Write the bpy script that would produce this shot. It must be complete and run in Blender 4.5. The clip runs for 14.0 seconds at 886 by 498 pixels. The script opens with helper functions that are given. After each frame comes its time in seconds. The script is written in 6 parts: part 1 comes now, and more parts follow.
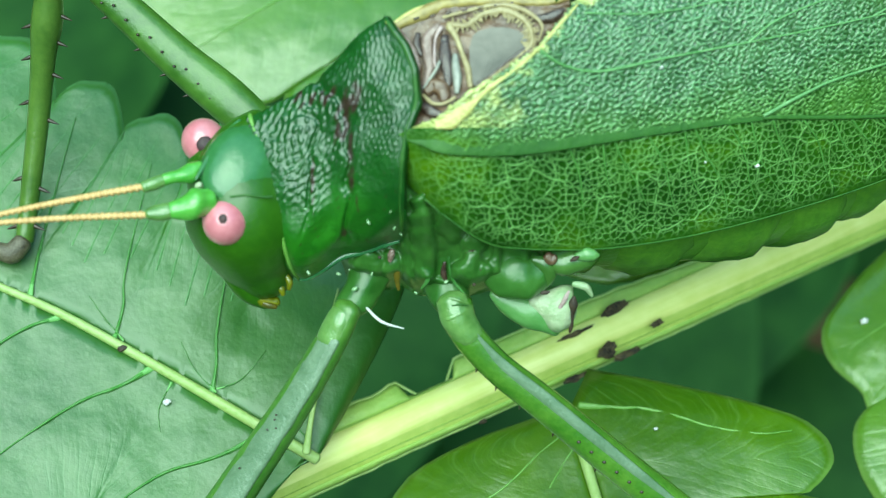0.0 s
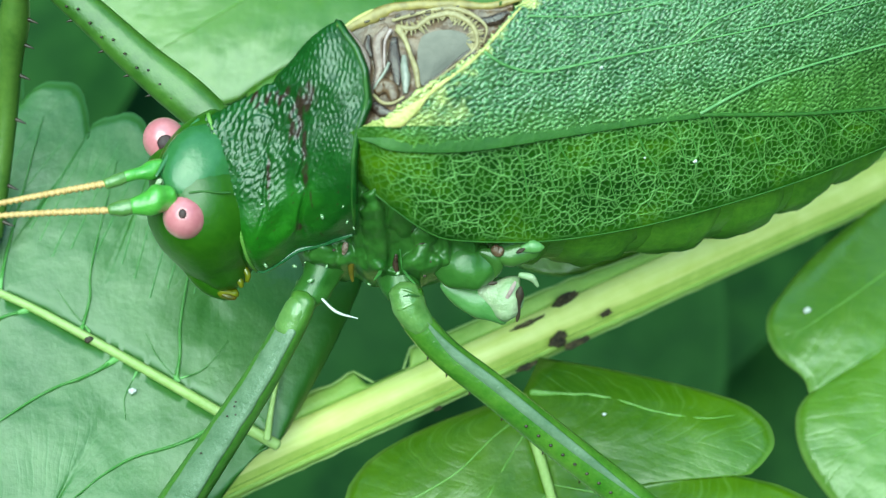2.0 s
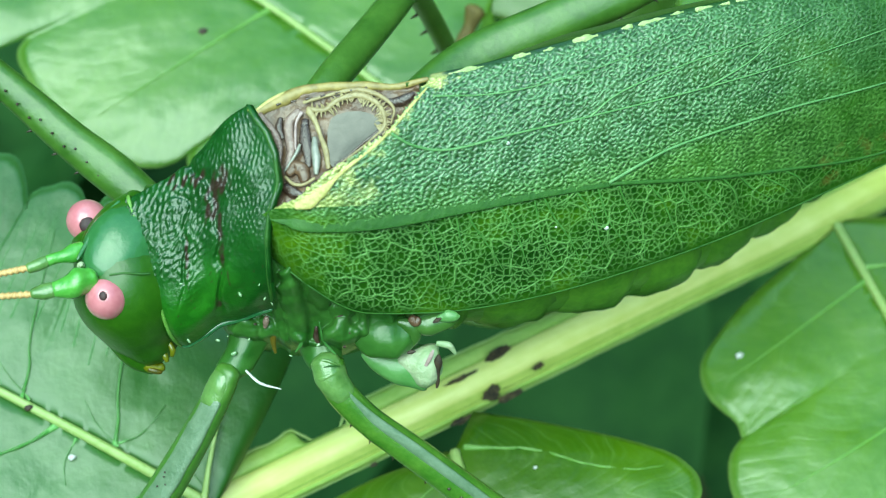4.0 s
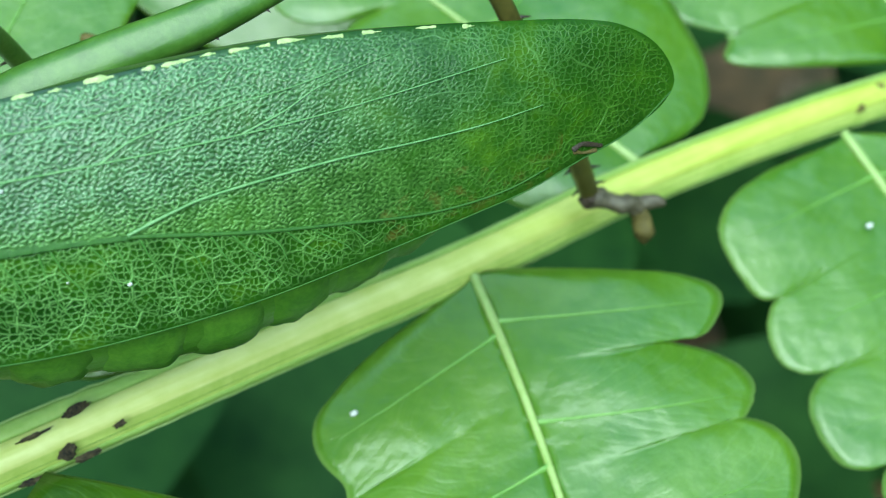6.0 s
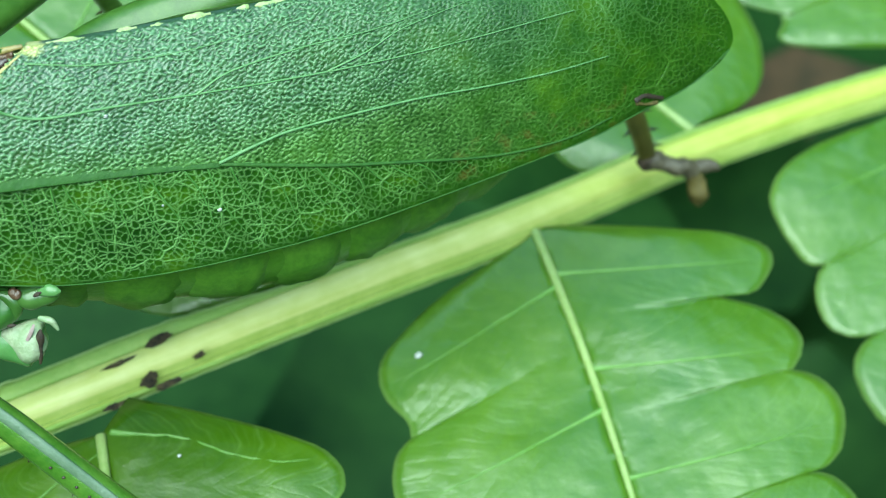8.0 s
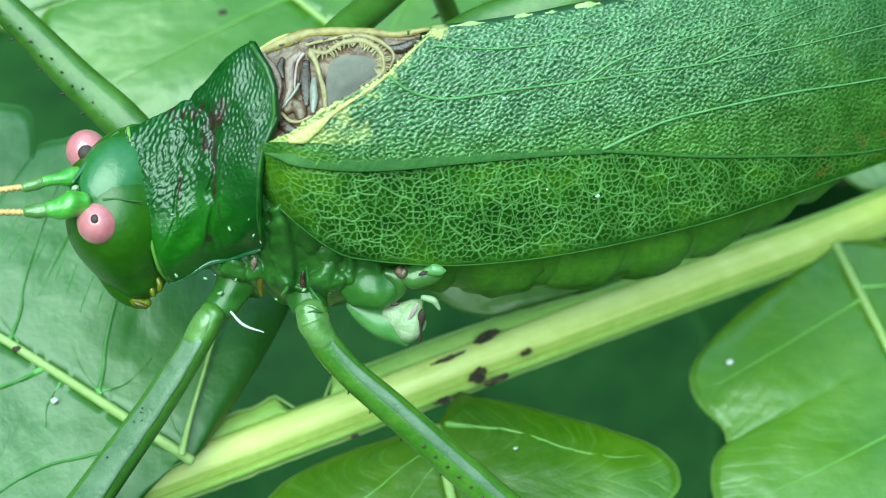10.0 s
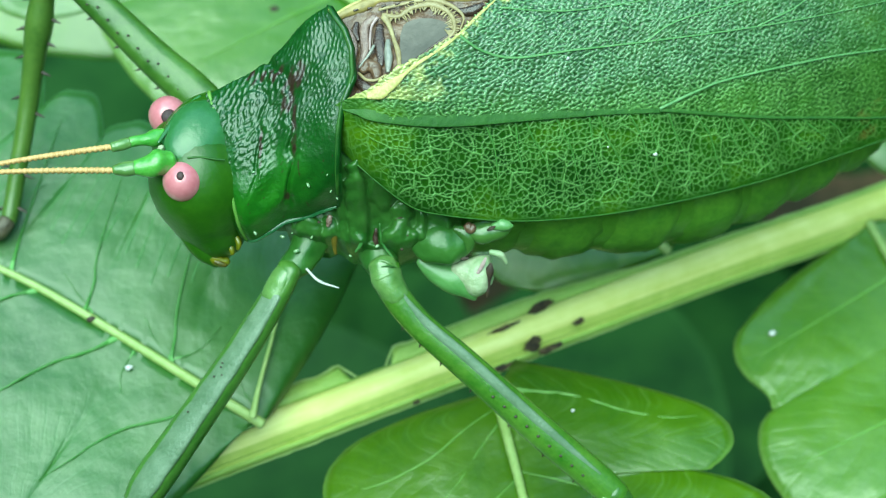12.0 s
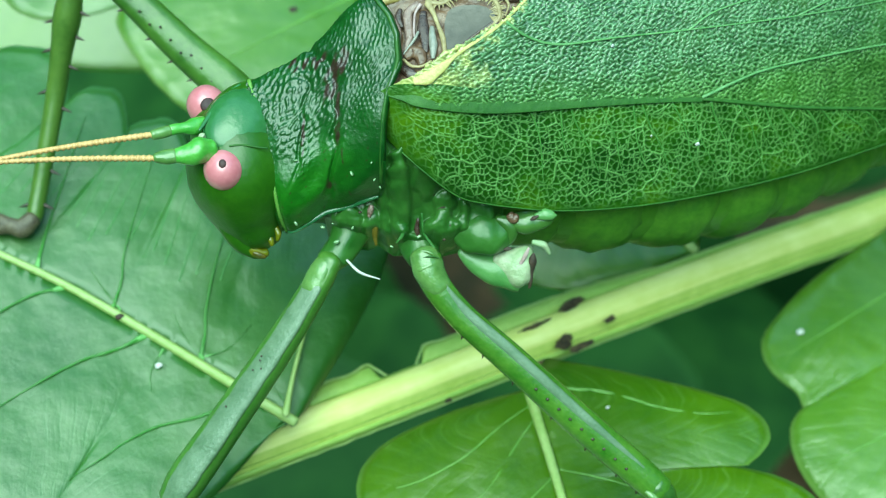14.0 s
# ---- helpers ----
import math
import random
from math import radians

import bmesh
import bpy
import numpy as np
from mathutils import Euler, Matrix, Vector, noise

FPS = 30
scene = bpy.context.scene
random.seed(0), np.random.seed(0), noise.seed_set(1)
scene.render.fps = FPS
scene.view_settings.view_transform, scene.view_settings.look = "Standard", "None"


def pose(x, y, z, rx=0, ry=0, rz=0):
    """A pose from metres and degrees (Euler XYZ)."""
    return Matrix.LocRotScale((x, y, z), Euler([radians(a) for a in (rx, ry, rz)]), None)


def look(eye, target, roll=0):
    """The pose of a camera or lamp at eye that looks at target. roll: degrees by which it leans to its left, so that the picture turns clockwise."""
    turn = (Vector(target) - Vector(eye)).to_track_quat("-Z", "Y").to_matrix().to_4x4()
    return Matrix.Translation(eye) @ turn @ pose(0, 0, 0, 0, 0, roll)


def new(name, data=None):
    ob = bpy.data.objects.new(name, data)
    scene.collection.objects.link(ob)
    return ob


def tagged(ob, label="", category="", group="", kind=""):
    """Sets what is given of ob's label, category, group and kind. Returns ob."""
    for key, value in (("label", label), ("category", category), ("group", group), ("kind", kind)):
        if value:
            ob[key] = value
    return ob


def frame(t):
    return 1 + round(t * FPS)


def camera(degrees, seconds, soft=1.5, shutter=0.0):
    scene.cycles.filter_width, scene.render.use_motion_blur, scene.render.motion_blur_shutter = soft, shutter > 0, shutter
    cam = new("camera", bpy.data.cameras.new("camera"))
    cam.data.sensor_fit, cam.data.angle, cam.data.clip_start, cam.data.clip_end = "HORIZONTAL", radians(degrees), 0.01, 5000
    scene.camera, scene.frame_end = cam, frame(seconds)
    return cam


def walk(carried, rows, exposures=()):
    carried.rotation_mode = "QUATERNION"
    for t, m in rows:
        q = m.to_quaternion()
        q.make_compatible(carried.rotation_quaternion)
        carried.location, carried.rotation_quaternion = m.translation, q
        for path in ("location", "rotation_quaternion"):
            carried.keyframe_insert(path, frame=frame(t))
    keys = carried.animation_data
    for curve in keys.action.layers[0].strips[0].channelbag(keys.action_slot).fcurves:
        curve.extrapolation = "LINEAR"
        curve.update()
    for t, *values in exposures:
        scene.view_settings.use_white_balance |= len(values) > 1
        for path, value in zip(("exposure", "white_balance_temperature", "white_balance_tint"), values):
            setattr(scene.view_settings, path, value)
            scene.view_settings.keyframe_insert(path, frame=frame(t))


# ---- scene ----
# Everything is laid out in millimetres in a frame tipped 30 degrees from level
# (x along the picture, y up the slope, z out of it) and set into the world by TIP.
TIP = pose(0, 0, 0.5, 30, 0, 0)
MM = 0.001

cam = camera(32, 14.0, soft=1.1)
PATH = [
    (0, -17.29, -6.71, 111.77, -1.42, 2.91, -0.20),
    (0.5, -16.47, -8.94, 111.89, -1.54, 2.67, -0.15),
    (1, -15.36, -7.91, 112.61, -1.32, 2.68, -0.52),
    (1.5, -15.99, -5.33, 112.83, -1.47, 2.29, -1.08),
    (2, -14.93, -6.83, 116.63, -1.58, 2.16, -0.43),
    (2.2, -12.51, -6.42, 117.07, -1.68, 2.32, -0.28),
    (4.3, -5.43, 0.51, 118.57, -1.91, 2.40, -2.01),
    (4.5, -2.80, 0.68, 117.03, -2.01, 2.18, -2.05),
    (5, 2.84, -2.47, 114.57, -1.83, 1.49, -1.12),
    (5.5, 13.35, 2.60, 112.76, -2.02, 0.87, -0.79),
    (6, 21.01, 1.44, 109.84, -1.33, -0.68, -0.44),
    (6.5, 36.76, 4.41, 110.73, -1.06, -1.26, -0.59),
    (7, 39.53, 2.66, 110.73, -0.98, -2.16, -0.47),
    (7.5, 35.08, 0.03, 114.16, -1.10, -0.92, 0.14),
    (8, 18.84, -4.87, 117.24, -0.66, 0.89, 0.92),
    (8.5, 8.29, -1.16, 118.93, -0.01, 2.72, 0.50),
    (9, -1.41, -8.05, 119.29, 0.33, 3.46, 1.97),
    (9.2, -0.55, -8.62, 119.10, 0.60, 3.64, 2.59),
    (11.3, -12.97, -20.20, 123.09, 4.53, 3.18, 1.26),
    (11.5, -12.06, -20.03, 123.62, 4.58, 2.98, 1.26),
    (12, -10.45, -22.07, 125.40, 4.75, 3.07, 1.42),
    (12.5, -11.52, -18.07, 124.59, 5.09, 2.85, 1.13),
    (13, -10.95, -19.26, 122.95, 5.70, 2.48, 1.14),
    (13.5, -9.53, -18.76, 124.71, 5.70, 2.46, 1.00),
    (14, -17.09, -25.73, 123.79, 6.07, 1.61, 1.04),
]
walk(cam, [(t, TIP @ pose(x * MM, y * MM, z * MM, rx, ry, rz)) for t, x, y, z, rx, ry, rz in PATH],
     exposures=[(0, 1.68, 6250, -27), (2, 1.68, 6250, -28), (5, 1.67, 6100, -25), (6.5, 1.72, 6050, -16), (7.5, 1.72, 6050, -16), (9, 1.66, 6100, -27), (11.5, 1.67, 6100, -30), (14, 1.67, 6100, -33)])
cam.data.dof.use_dof = True
cam.data.dof.focus_distance = 0.119
cam.data.dof.aperture_fstop = 40.0

# ---- light: bright overcast sky, narrowed by an added ring of foliage ----
world = bpy.data.worlds.new("sky")
scene.world = world
world.use_nodes = True
wn = world.node_tree
sky = wn.nodes.new("ShaderNodeTexSky")
sky.sky_type = "NISHITA"
sky.sun_disc = False
sky.sun_elevation = radians(83)
sky.sun_rotation = radians(-76)
sky.air_density, sky.dust_density = 1.2, 0.6
wn.links.new(sky.outputs["Color"], wn.nodes["Background"].inputs["Color"])
wn.nodes["Background"].inputs["Strength"].default_value = 0.15
sun = new("sun", bpy.data.lights.new("sun", "SUN"))
sun.data.energy, sun.data.angle, sun.data.color = 1.8, radians(60), (1.0, 0.99, 0.97)
sun.matrix_world = look((-0.12, -0.28, 1.0), (0, 0, 0))


# ---- materials ----
def material(name):
    m = bpy.data.materials.new(name)
    m.use_nodes = True
    nt = m.node_tree
    return m, nt, nt.nodes["Principled BSDF"]


def node(nt, kind, **inputs):
    n = nt.nodes.new("ShaderNode" + kind)
    for key, value in inputs.items():
        n.inputs[key.replace("_", " ")].default_value = value
    return n


def coords(nt):
    return nt.nodes.new("ShaderNodeTexCoord").outputs["Object"]


def noise_of(nt, scale, detail=3.0, rough=0.6):
    n = node(nt, "TexNoise", Scale=scale, Detail=detail, Roughness=rough)
    nt.links.new(coords(nt), n.inputs["Vector"])
    return n.outputs["Fac"]


def ramp(nt, fac, stops):
    r = nt.nodes.new("ShaderNodeValToRGB")
    e = r.color_ramp.elements
    while len(e) < len(stops):
        e.new(0.5)
    for item, (at, c) in zip(e, stops):
        item.position, item.color = at, (*c, 1)
    nt.links.new(fac, r.inputs["Fac"])
    return r.outputs["Color"]


def mix(nt, fac, a, b, blend="MIX"):
    n = nt.nodes.new("ShaderNodeMix")
    n.data_type, n.blend_type = "RGBA", blend
    for socket, value in ((n.inputs[0], fac), (n.inputs[6], a), (n.inputs[7], b)):
        if isinstance(value, (int, float)):
            socket.default_value = value
        elif isinstance(value, tuple):
            socket.default_value = (*value, 1)
        else:
            nt.links.new(value, socket)
    return n.outputs[2]


def calc(nt, op, a, b=0.0, c=0.0):
    n = nt.nodes.new("ShaderNodeMath")
    n.operation = op
    for socket, value in zip(n.inputs, (a, b, c)):
        if isinstance(value, (int, float)):
            socket.default_value = value
        else:
            nt.links.new(value, socket)
    return n.outputs[0]


def relief(nt, bsdf, height, depth, strength=1.0):
    b = node(nt, "Bump", Strength=strength, Distance=depth)
    nt.links.new(height, b.inputs["Height"])
    nt.links.new(b.outputs["Normal"], bsdf.inputs["Normal"])


def plain(name, dark, light, rough=0.4, scale=900, bump=0.00008, metal=0.0, coat=0.0, fine=4.0, spread=(0.3, 0.7), sub=0.0):
    """A mottled surface: two scales of noise in colour, a fine one in relief."""
    m, nt, bsdf = material(name)
    big, small = noise_of(nt, scale), noise_of(nt, scale * fine, 4)
    both = calc(nt, "ADD", calc(nt, "MULTIPLY", big, 0.65), calc(nt, "MULTIPLY", small, 0.35))
    nt.links.new(ramp(nt, both, [(spread[0], dark), (spread[1], light)]), bsdf.inputs["Base Color"])
    bsdf.inputs["Roughness"].default_value = rough
    bsdf.inputs["Metallic"].default_value = metal
    bsdf.inputs["Coat Weight"].default_value = coat
    bsdf.inputs["Coat Roughness"].default_value = 0.2
    if sub:
        bsdf.inputs["Subsurface Weight"].default_value = sub
        bsdf.inputs["Subsurface Radius"].default_value = (0.4, 1.0, 0.3)
        bsdf.inputs["Subsurface Scale"].default_value = 0.0008
    if bump:
        relief(nt, bsdf, small, bump)
    return m


def translucent(nt, bsdf, colour, amount):
    out = nt.nodes["Material Output"]
    t = nt.nodes.new("ShaderNodeBsdfTranslucent")
    if isinstance(colour, tuple):
        t.inputs["Color"].default_value = (*colour, 1)
    else:
        nt.links.new(colour, t.inputs["Color"])
    s = nt.nodes.new("ShaderNodeMixShader")
    s.inputs[0].default_value = amount
    nt.links.new(bsdf.outputs[0], s.inputs[1])
    nt.links.new(t.outputs[0], s.inputs[2])
    nt.links.new(s.outputs[0], out.inputs["Surface"])


def leaf_material(name, dark, light, vein, rough=0.36, gloss=0.85, lined=0.26):
    """Leaf blade: side veinlets run slantwise from each lobe's vein; mottling, gloss, light through the blade."""
    m, nt, bsdf = material(name)
    uv = nt.nodes.new("ShaderNodeUVMap")
    sep = nt.nodes.new("ShaderNodeSeparateXYZ")
    nt.links.new(uv.outputs[0], sep.inputs[0])
    u, v = sep.outputs[0], sep.outputs[1]
    side = calc(nt, "ABSOLUTE", calc(nt, "SUBTRACT", calc(nt, "FRACT", u), 0.5))
    wob = calc(nt, "MULTIPLY", noise_of(nt, 70, 3), 0.6)
    run = calc(nt, "ADD", calc(nt, "SUBTRACT", calc(nt, "MULTIPLY", v, 1.0), calc(nt, "MULTIPLY", side, 1.9)), wob)
    tri = calc(nt, "PINGPONG", calc(nt, "MULTIPLY", run, 6.0), 0.5)
    line = calc(nt, "MAXIMUM", calc(nt, "SUBTRACT", 1.0, calc(nt, "MULTIPLY", tri, 9.0)), 0.0)
    hair = calc(nt, "PINGPONG", calc(nt, "MULTIPLY", calc(nt, "ADD", run, calc(nt, "MULTIPLY", noise_of(nt, 260, 2), 0.16)), 17.0), 0.5)
    hair = calc(nt, "MAXIMUM", calc(nt, "SUBTRACT", 1.0, calc(nt, "MULTIPLY", hair, 5.0)), 0.0)
    line = calc(nt, "MAXIMUM", line, calc(nt, "MULTIPLY", hair, 0.45))
    line = calc(nt, "MULTIPLY", line, calc(nt, "MINIMUM", calc(nt, "MAXIMUM", calc(nt, "MULTIPLY", calc(nt, "SUBTRACT", noise_of(nt, 170, 3), 0.34), 4.0), 0.15), 1.0))
    outer = calc(nt, "MINIMUM", calc(nt, "MAXIMUM", calc(nt, "MULTIPLY", calc(nt, "SUBTRACT", v, 0.14), 3.5), 0.0), 1.0)
    line = calc(nt, "MULTIPLY", line, outer)
    edge = calc(nt, "MINIMUM", calc(nt, "MAXIMUM", calc(nt, "MULTIPLY", calc(nt, "SUBTRACT", v, 0.972), 60.0), 0.0), 1.0)
    mott = calc(nt, "ADD", calc(nt, "MULTIPLY", noise_of(nt, 60, 2), 0.7), calc(nt, "MULTIPLY", noise_of(nt, 700, 4), 0.3))
    base = ramp(nt, mott, [(0.3, dark), (0.7, light)])
    col = mix(nt, calc(nt, "MULTIPLY", line, lined), base, vein)
    col = mix(nt, calc(nt, "MULTIPLY", edge, 0.45), col, vein)
    nt.links.new(col, bsdf.inputs["Base Color"])
    bsdf.inputs["Roughness"].default_value = rough
    bsdf.inputs["Specular IOR Level"].default_value = gloss
    quilt = calc(nt, "ADD", calc(nt, "MULTIPLY", noise_of(nt, 130, 2), 2.2), calc(nt, "MULTIPLY", noise_of(nt, 420, 4), 0.5))
    tri = calc(nt, "MULTIPLY", tri, outer)
    quilt = calc(nt, "ADD", quilt, calc(nt, "ADD", calc(nt, "MULTIPLY", tri, 0.3 * lined), calc(nt, "MULTIPLY", line, -0.25 * lined)))
    relief(nt, bsdf, quilt, 0.0009, 0.32)
    translucent(nt, bsdf, mix(nt, 1.0, col, (0.9, 1.25, 0.5), "MULTIPLY"), 0.28)
    return m


LEAF = leaf_material("leaf_blade", (0.055, 0.162, 0.008), (0.138, 0.262, 0.016), (0.26, 0.4, 0.12), 0.33, 1.0, 0.2)
LEAF_DEEP = leaf_material("deep_green_leaf_blade", (0.04, 0.115, 0.002), (0.108, 0.21, 0.004), (0.24, 0.4, 0.1), 0.34, 0.75, 0.22)
LEAF_WAXY = leaf_material("waxy_leaf_blade", (0.03, 0.115, 0.01), (0.068, 0.185, 0.022), (0.16, 0.34, 0.14), 0.42, 1.0, 0.14)
# undergrowth green is darkened to stand for the weaker light down there
LEAF_DARK = leaf_material("shaded_undergrowth_leaf", (0.011, 0.042, 0.009), (0.033, 0.094, 0.018), (0.045, 0.12, 0.025), 0.65, 0.15, 0.1)
VEIN = plain("leaf_vein", (0.22, 0.33, 0.075), (0.33, 0.43, 0.15), 0.45, 500)
def stalk_material():
    """Fern stalk: cream yellow near the old leaflets, greener towards its tip, streaked along its length."""
    m, nt, bsdf = material("stalk_skin")
    place = nt.nodes.new("ShaderNodeSeparateXYZ")
    nt.links.new(coords(nt), place.inputs[0])
    streak = nt.nodes.new("ShaderNodeCombineXYZ")
    along_x = calc(nt, "ADD", calc(nt, "MULTIPLY", place.outputs[0], 0.92), calc(nt, "MULTIPLY", place.outputs[1], 0.39))
    across = calc(nt, "SUBTRACT", calc(nt, "MULTIPLY", place.outputs[1], 0.92), calc(nt, "MULTIPLY", place.outputs[0], 0.39))
    nt.links.new(calc(nt, "MULTIPLY", along_x, 60.0), streak.inputs[0])
    nt.links.new(calc(nt, "MULTIPLY", across, 900.0), streak.inputs[1])
    n = node(nt, "TexNoise", Scale=1.0, Detail=4.0, Roughness=0.6)
    nt.links.new(streak.outputs[0], n.inputs["Vector"])
    f = calc(nt, "ADD", calc(nt, "MULTIPLY", n.outputs["Fac"], 0.6), calc(nt, "MULTIPLY", noise_of(nt, 260, 4), 0.4))
    old = ramp(nt, f, [(0.32, (0.54, 0.6, 0.12)), (0.66, (0.78, 0.8, 0.32))])
    young = ramp(nt, f, [(0.32, (0.33, 0.41, 0.045)), (0.66, (0.53, 0.58, 0.12))])
    tip = calc(nt, "MINIMUM", calc(nt, "MAXIMUM", calc(nt, "MULTIPLY", calc(nt, "ADD", place.outputs[0], -0.012), 25.0), 0.0), 1.0)
    nt.links.new(mix(nt, tip, old, young), bsdf.inputs["Base Color"])
    bsdf.inputs["Roughness"].default_value = 0.45
    relief(nt, bsdf, f, 0.0003, 0.6)
    return m


RACHIS = stalk_material()
RACHIS_LOW = plain("stalk_lower_face", (0.38, 0.5, 0.08), (0.6, 0.68, 0.19), 0.5, 260, 0.0001, fine=6)
GROOVE = plain("stalk_groove", (0.15, 0.27, 0.03), (0.3, 0.42, 0.08), 0.6, 300)
FLANGE = plain("stalk_flange", (0.23, 0.38, 0.06), (0.38, 0.51, 0.12), 0.5, 200, 0.0001, fine=8)
SCAR = plain("dark_scar", (0.008, 0.006, 0.004), (0.06, 0.04, 0.02), 0.6, 1500)
RACHIS_SCAR = plain("stalk_scar", (0.012, 0.01, 0.007), (0.17, 0.13, 0.06), 0.7, 1100, 0.0004, spread=(0.4, 0.72))
BROWN_DOT = plain("brown_scab", (0.055, 0.045, 0.008), (0.15, 0.12, 0.028), 0.7, 1500)
WHITE = plain("white_speck", (0.45, 0.48, 0.44), (0.7, 0.72, 0.68), 0.6, 2000)
BODY = plain("green_cuticle", (0.011, 0.06, 0.004), (0.03, 0.11, 0.01), 0.34, 300, 0.0002, coat=0.3, fine=3)
HEAD = plain("head_cuticle", (0.018, 0.07, 0.003), (0.045, 0.125, 0.006), 0.34, 180, 0.00003, coat=0.05, fine=12)
# head green made paler and bluer to carry the crown's sheen
CROWN = plain("sheen_tinted_cuticle", (0.028, 0.105, 0.026), (0.062, 0.17, 0.052), 0.24, 200, 0.00004, coat=0.2, fine=9)
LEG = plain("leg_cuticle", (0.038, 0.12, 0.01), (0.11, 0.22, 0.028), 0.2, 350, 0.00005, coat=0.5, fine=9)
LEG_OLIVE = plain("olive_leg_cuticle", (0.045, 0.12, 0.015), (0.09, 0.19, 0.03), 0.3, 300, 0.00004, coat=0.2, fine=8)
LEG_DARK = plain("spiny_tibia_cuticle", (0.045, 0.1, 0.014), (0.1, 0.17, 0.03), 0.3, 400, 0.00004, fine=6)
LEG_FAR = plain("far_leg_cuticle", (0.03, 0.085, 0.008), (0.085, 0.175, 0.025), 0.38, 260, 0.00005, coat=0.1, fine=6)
LEG_BROWN = plain("brown_tibia_cuticle", (0.045, 0.045, 0.01), (0.12, 0.1, 0.022), 0.4, 400, 0.00004, fine=6)
# pale colour of the chest's painted glints and the shield's specks
GLINT_SPECK = plain("glint_and_speck", (0.16, 0.3, 0.12), (0.3, 0.42, 0.24), 0.12, 1500, 0, coat=1.0)
FOOT = plain("foot_pad", (0.03, 0.025, 0.014), (0.15, 0.13, 0.08), 0.45, 1500)
SPINE = plain("dark_spine", (0.015, 0.01, 0.008), (0.05, 0.035, 0.02), 0.4, 2000, 0)
EYE = plain("pink_eye", (0.44, 0.13, 0.16), (0.58, 0.23, 0.26), 0.22, 400, 0.00001, coat=0.6)
PUPIL = plain("dark_pupil", (0.02, 0.008, 0.01), (0.05, 0.02, 0.02), 0.6, 900, 0)
ANTENNA = plain("antenna_ring", (0.42, 0.26, 0.09), (0.62, 0.42, 0.18), 0.45, 1500, 0)
AMBER = plain("amber_lip", (0.05, 0.09, 0.004), (0.2, 0.19, 0.008), 0.3, 700, 0, coat=0.4)
SCAPE = plain("feeler_base_cuticle", (0.06, 0.24, 0.02), (0.16, 0.4, 0.07), 0.22, 600, 0.0001, coat=0.5, fine=3)
JOINT = plain("clear_joint_skin", (0.07, 0.155, 0.032), (0.165, 0.28, 0.08), 0.18, 500, 0.0001, coat=0.5, fine=3)
PALE_PLATE = plain("pale_wet_plate", (0.032, 0.11, 0.018), (0.085, 0.2, 0.05), 0.28, 600, 0.0001, coat=0.15, fine=3)
PLATE = plain("wet_side_plate", (0.017, 0.07, 0.007), (0.065, 0.16, 0.028), 0.32, 300, 0.00008, coat=0.06, fine=3)
MOUTH = plain("mouthpart", (0.05, 0.055, 0.008), (0.14, 0.1, 0.01), 0.3, 600)
MEMBRANE = plain("brown_membrane", (0.055, 0.028, 0.015), (0.19, 0.12, 0.068), 0.28, 420, 0.0002, coat=0.2)
WINDOW = plain("grey_mirror_membrane", (0.05, 0.046, 0.03), (0.11, 0.1, 0.072), 0.36, 300, 0.00005, coat=0.2)
PINKISH = plain("pinkish_membrane", (0.13, 0.08, 0.06), (0.33, 0.24, 0.2), 0.24, 600, 0.0002, coat=0.4)
YELLOW = plain("yellow_wing_edge", (0.33, 0.32, 0.07), (0.62, 0.58, 0.23), 0.45, 900)
CREAM = plain("torn_cream_skin", (0.13, 0.25, 0.08), (0.42, 0.45, 0.3), 0.35, 420, 0.0002, fine=3)
ABDOMEN = plain("abdomen_skin", (0.042, 0.125, 0.008), (0.1, 0.225, 0.02), 0.35, 220, 0.0001, fine=6)
PLEAT = plain("abdomen_pleat_skin", (0.042, 0.13, 0.008), (0.115, 0.25, 0.02), 0.5, 500, 0.00006)
PALE_BLOTCH = plain("pale_wing_blotch", (0.22, 0.34, 0.1), (0.5, 0.56, 0.26), 0.45, 900)
FURROW = plain("vein_furrow", (0.04, 0.15, 0.012), (0.06, 0.2, 0.02), 0.4, 500)
SHOULDER = plain("leaf_vein_shoulder", (0.1, 0.27, 0.05), (0.16, 0.35, 0.09), 0.45, 500)
SIDE_VEIN = plain("leaf_side_vein", (0.1, 0.23, 0.025), (0.17, 0.32, 0.065), 0.45, 500)
RAY_VEIN = plain("faint_ray_vein", (0.04, 0.15, 0.022), (0.085, 0.22, 0.05), 0.4, 500)
# fore thigh's pale face, and the painted highlight on the middle thigh
GREY_GREEN = plain("leg_face_and_highlight", (0.08, 0.14, 0.07), (0.17, 0.24, 0.15), 0.28, 700, 0.00006, fine=5)
WING_VEIN = plain("wing_vein", (0.045, 0.14, 0.018), (0.12, 0.27, 0.06), 0.4, 600)
RIDGE = plain("tan_membrane_ridge", (0.19, 0.145, 0.06), (0.4, 0.34, 0.17), 0.35, 700)
WING_STEM = plain("wing_main_vein", (0.018, 0.075, 0.005), (0.045, 0.13, 0.012), 0.65, 350, 0.0001)
UPPER_VEIN = plain("upper_wing_vein", (0.07, 0.19, 0.045), (0.18, 0.34, 0.13), 0.4, 600)
BACK_EDGE = plain("olive_wing_back", (0.03, 0.075, 0.01), (0.07, 0.13, 0.02), 0.4, 500)
HOLLOW = plain("dark_brown_hollow", (0.02, 0.011, 0.008), (0.075, 0.045, 0.03), 0.25, 900, 0.0001, coat=0.4)
PINK_SKIN = plain("pinkish_grey_skin", (0.24, 0.16, 0.15), (0.44, 0.34, 0.32), 0.25, 700, 0.0001, coat=0.4)
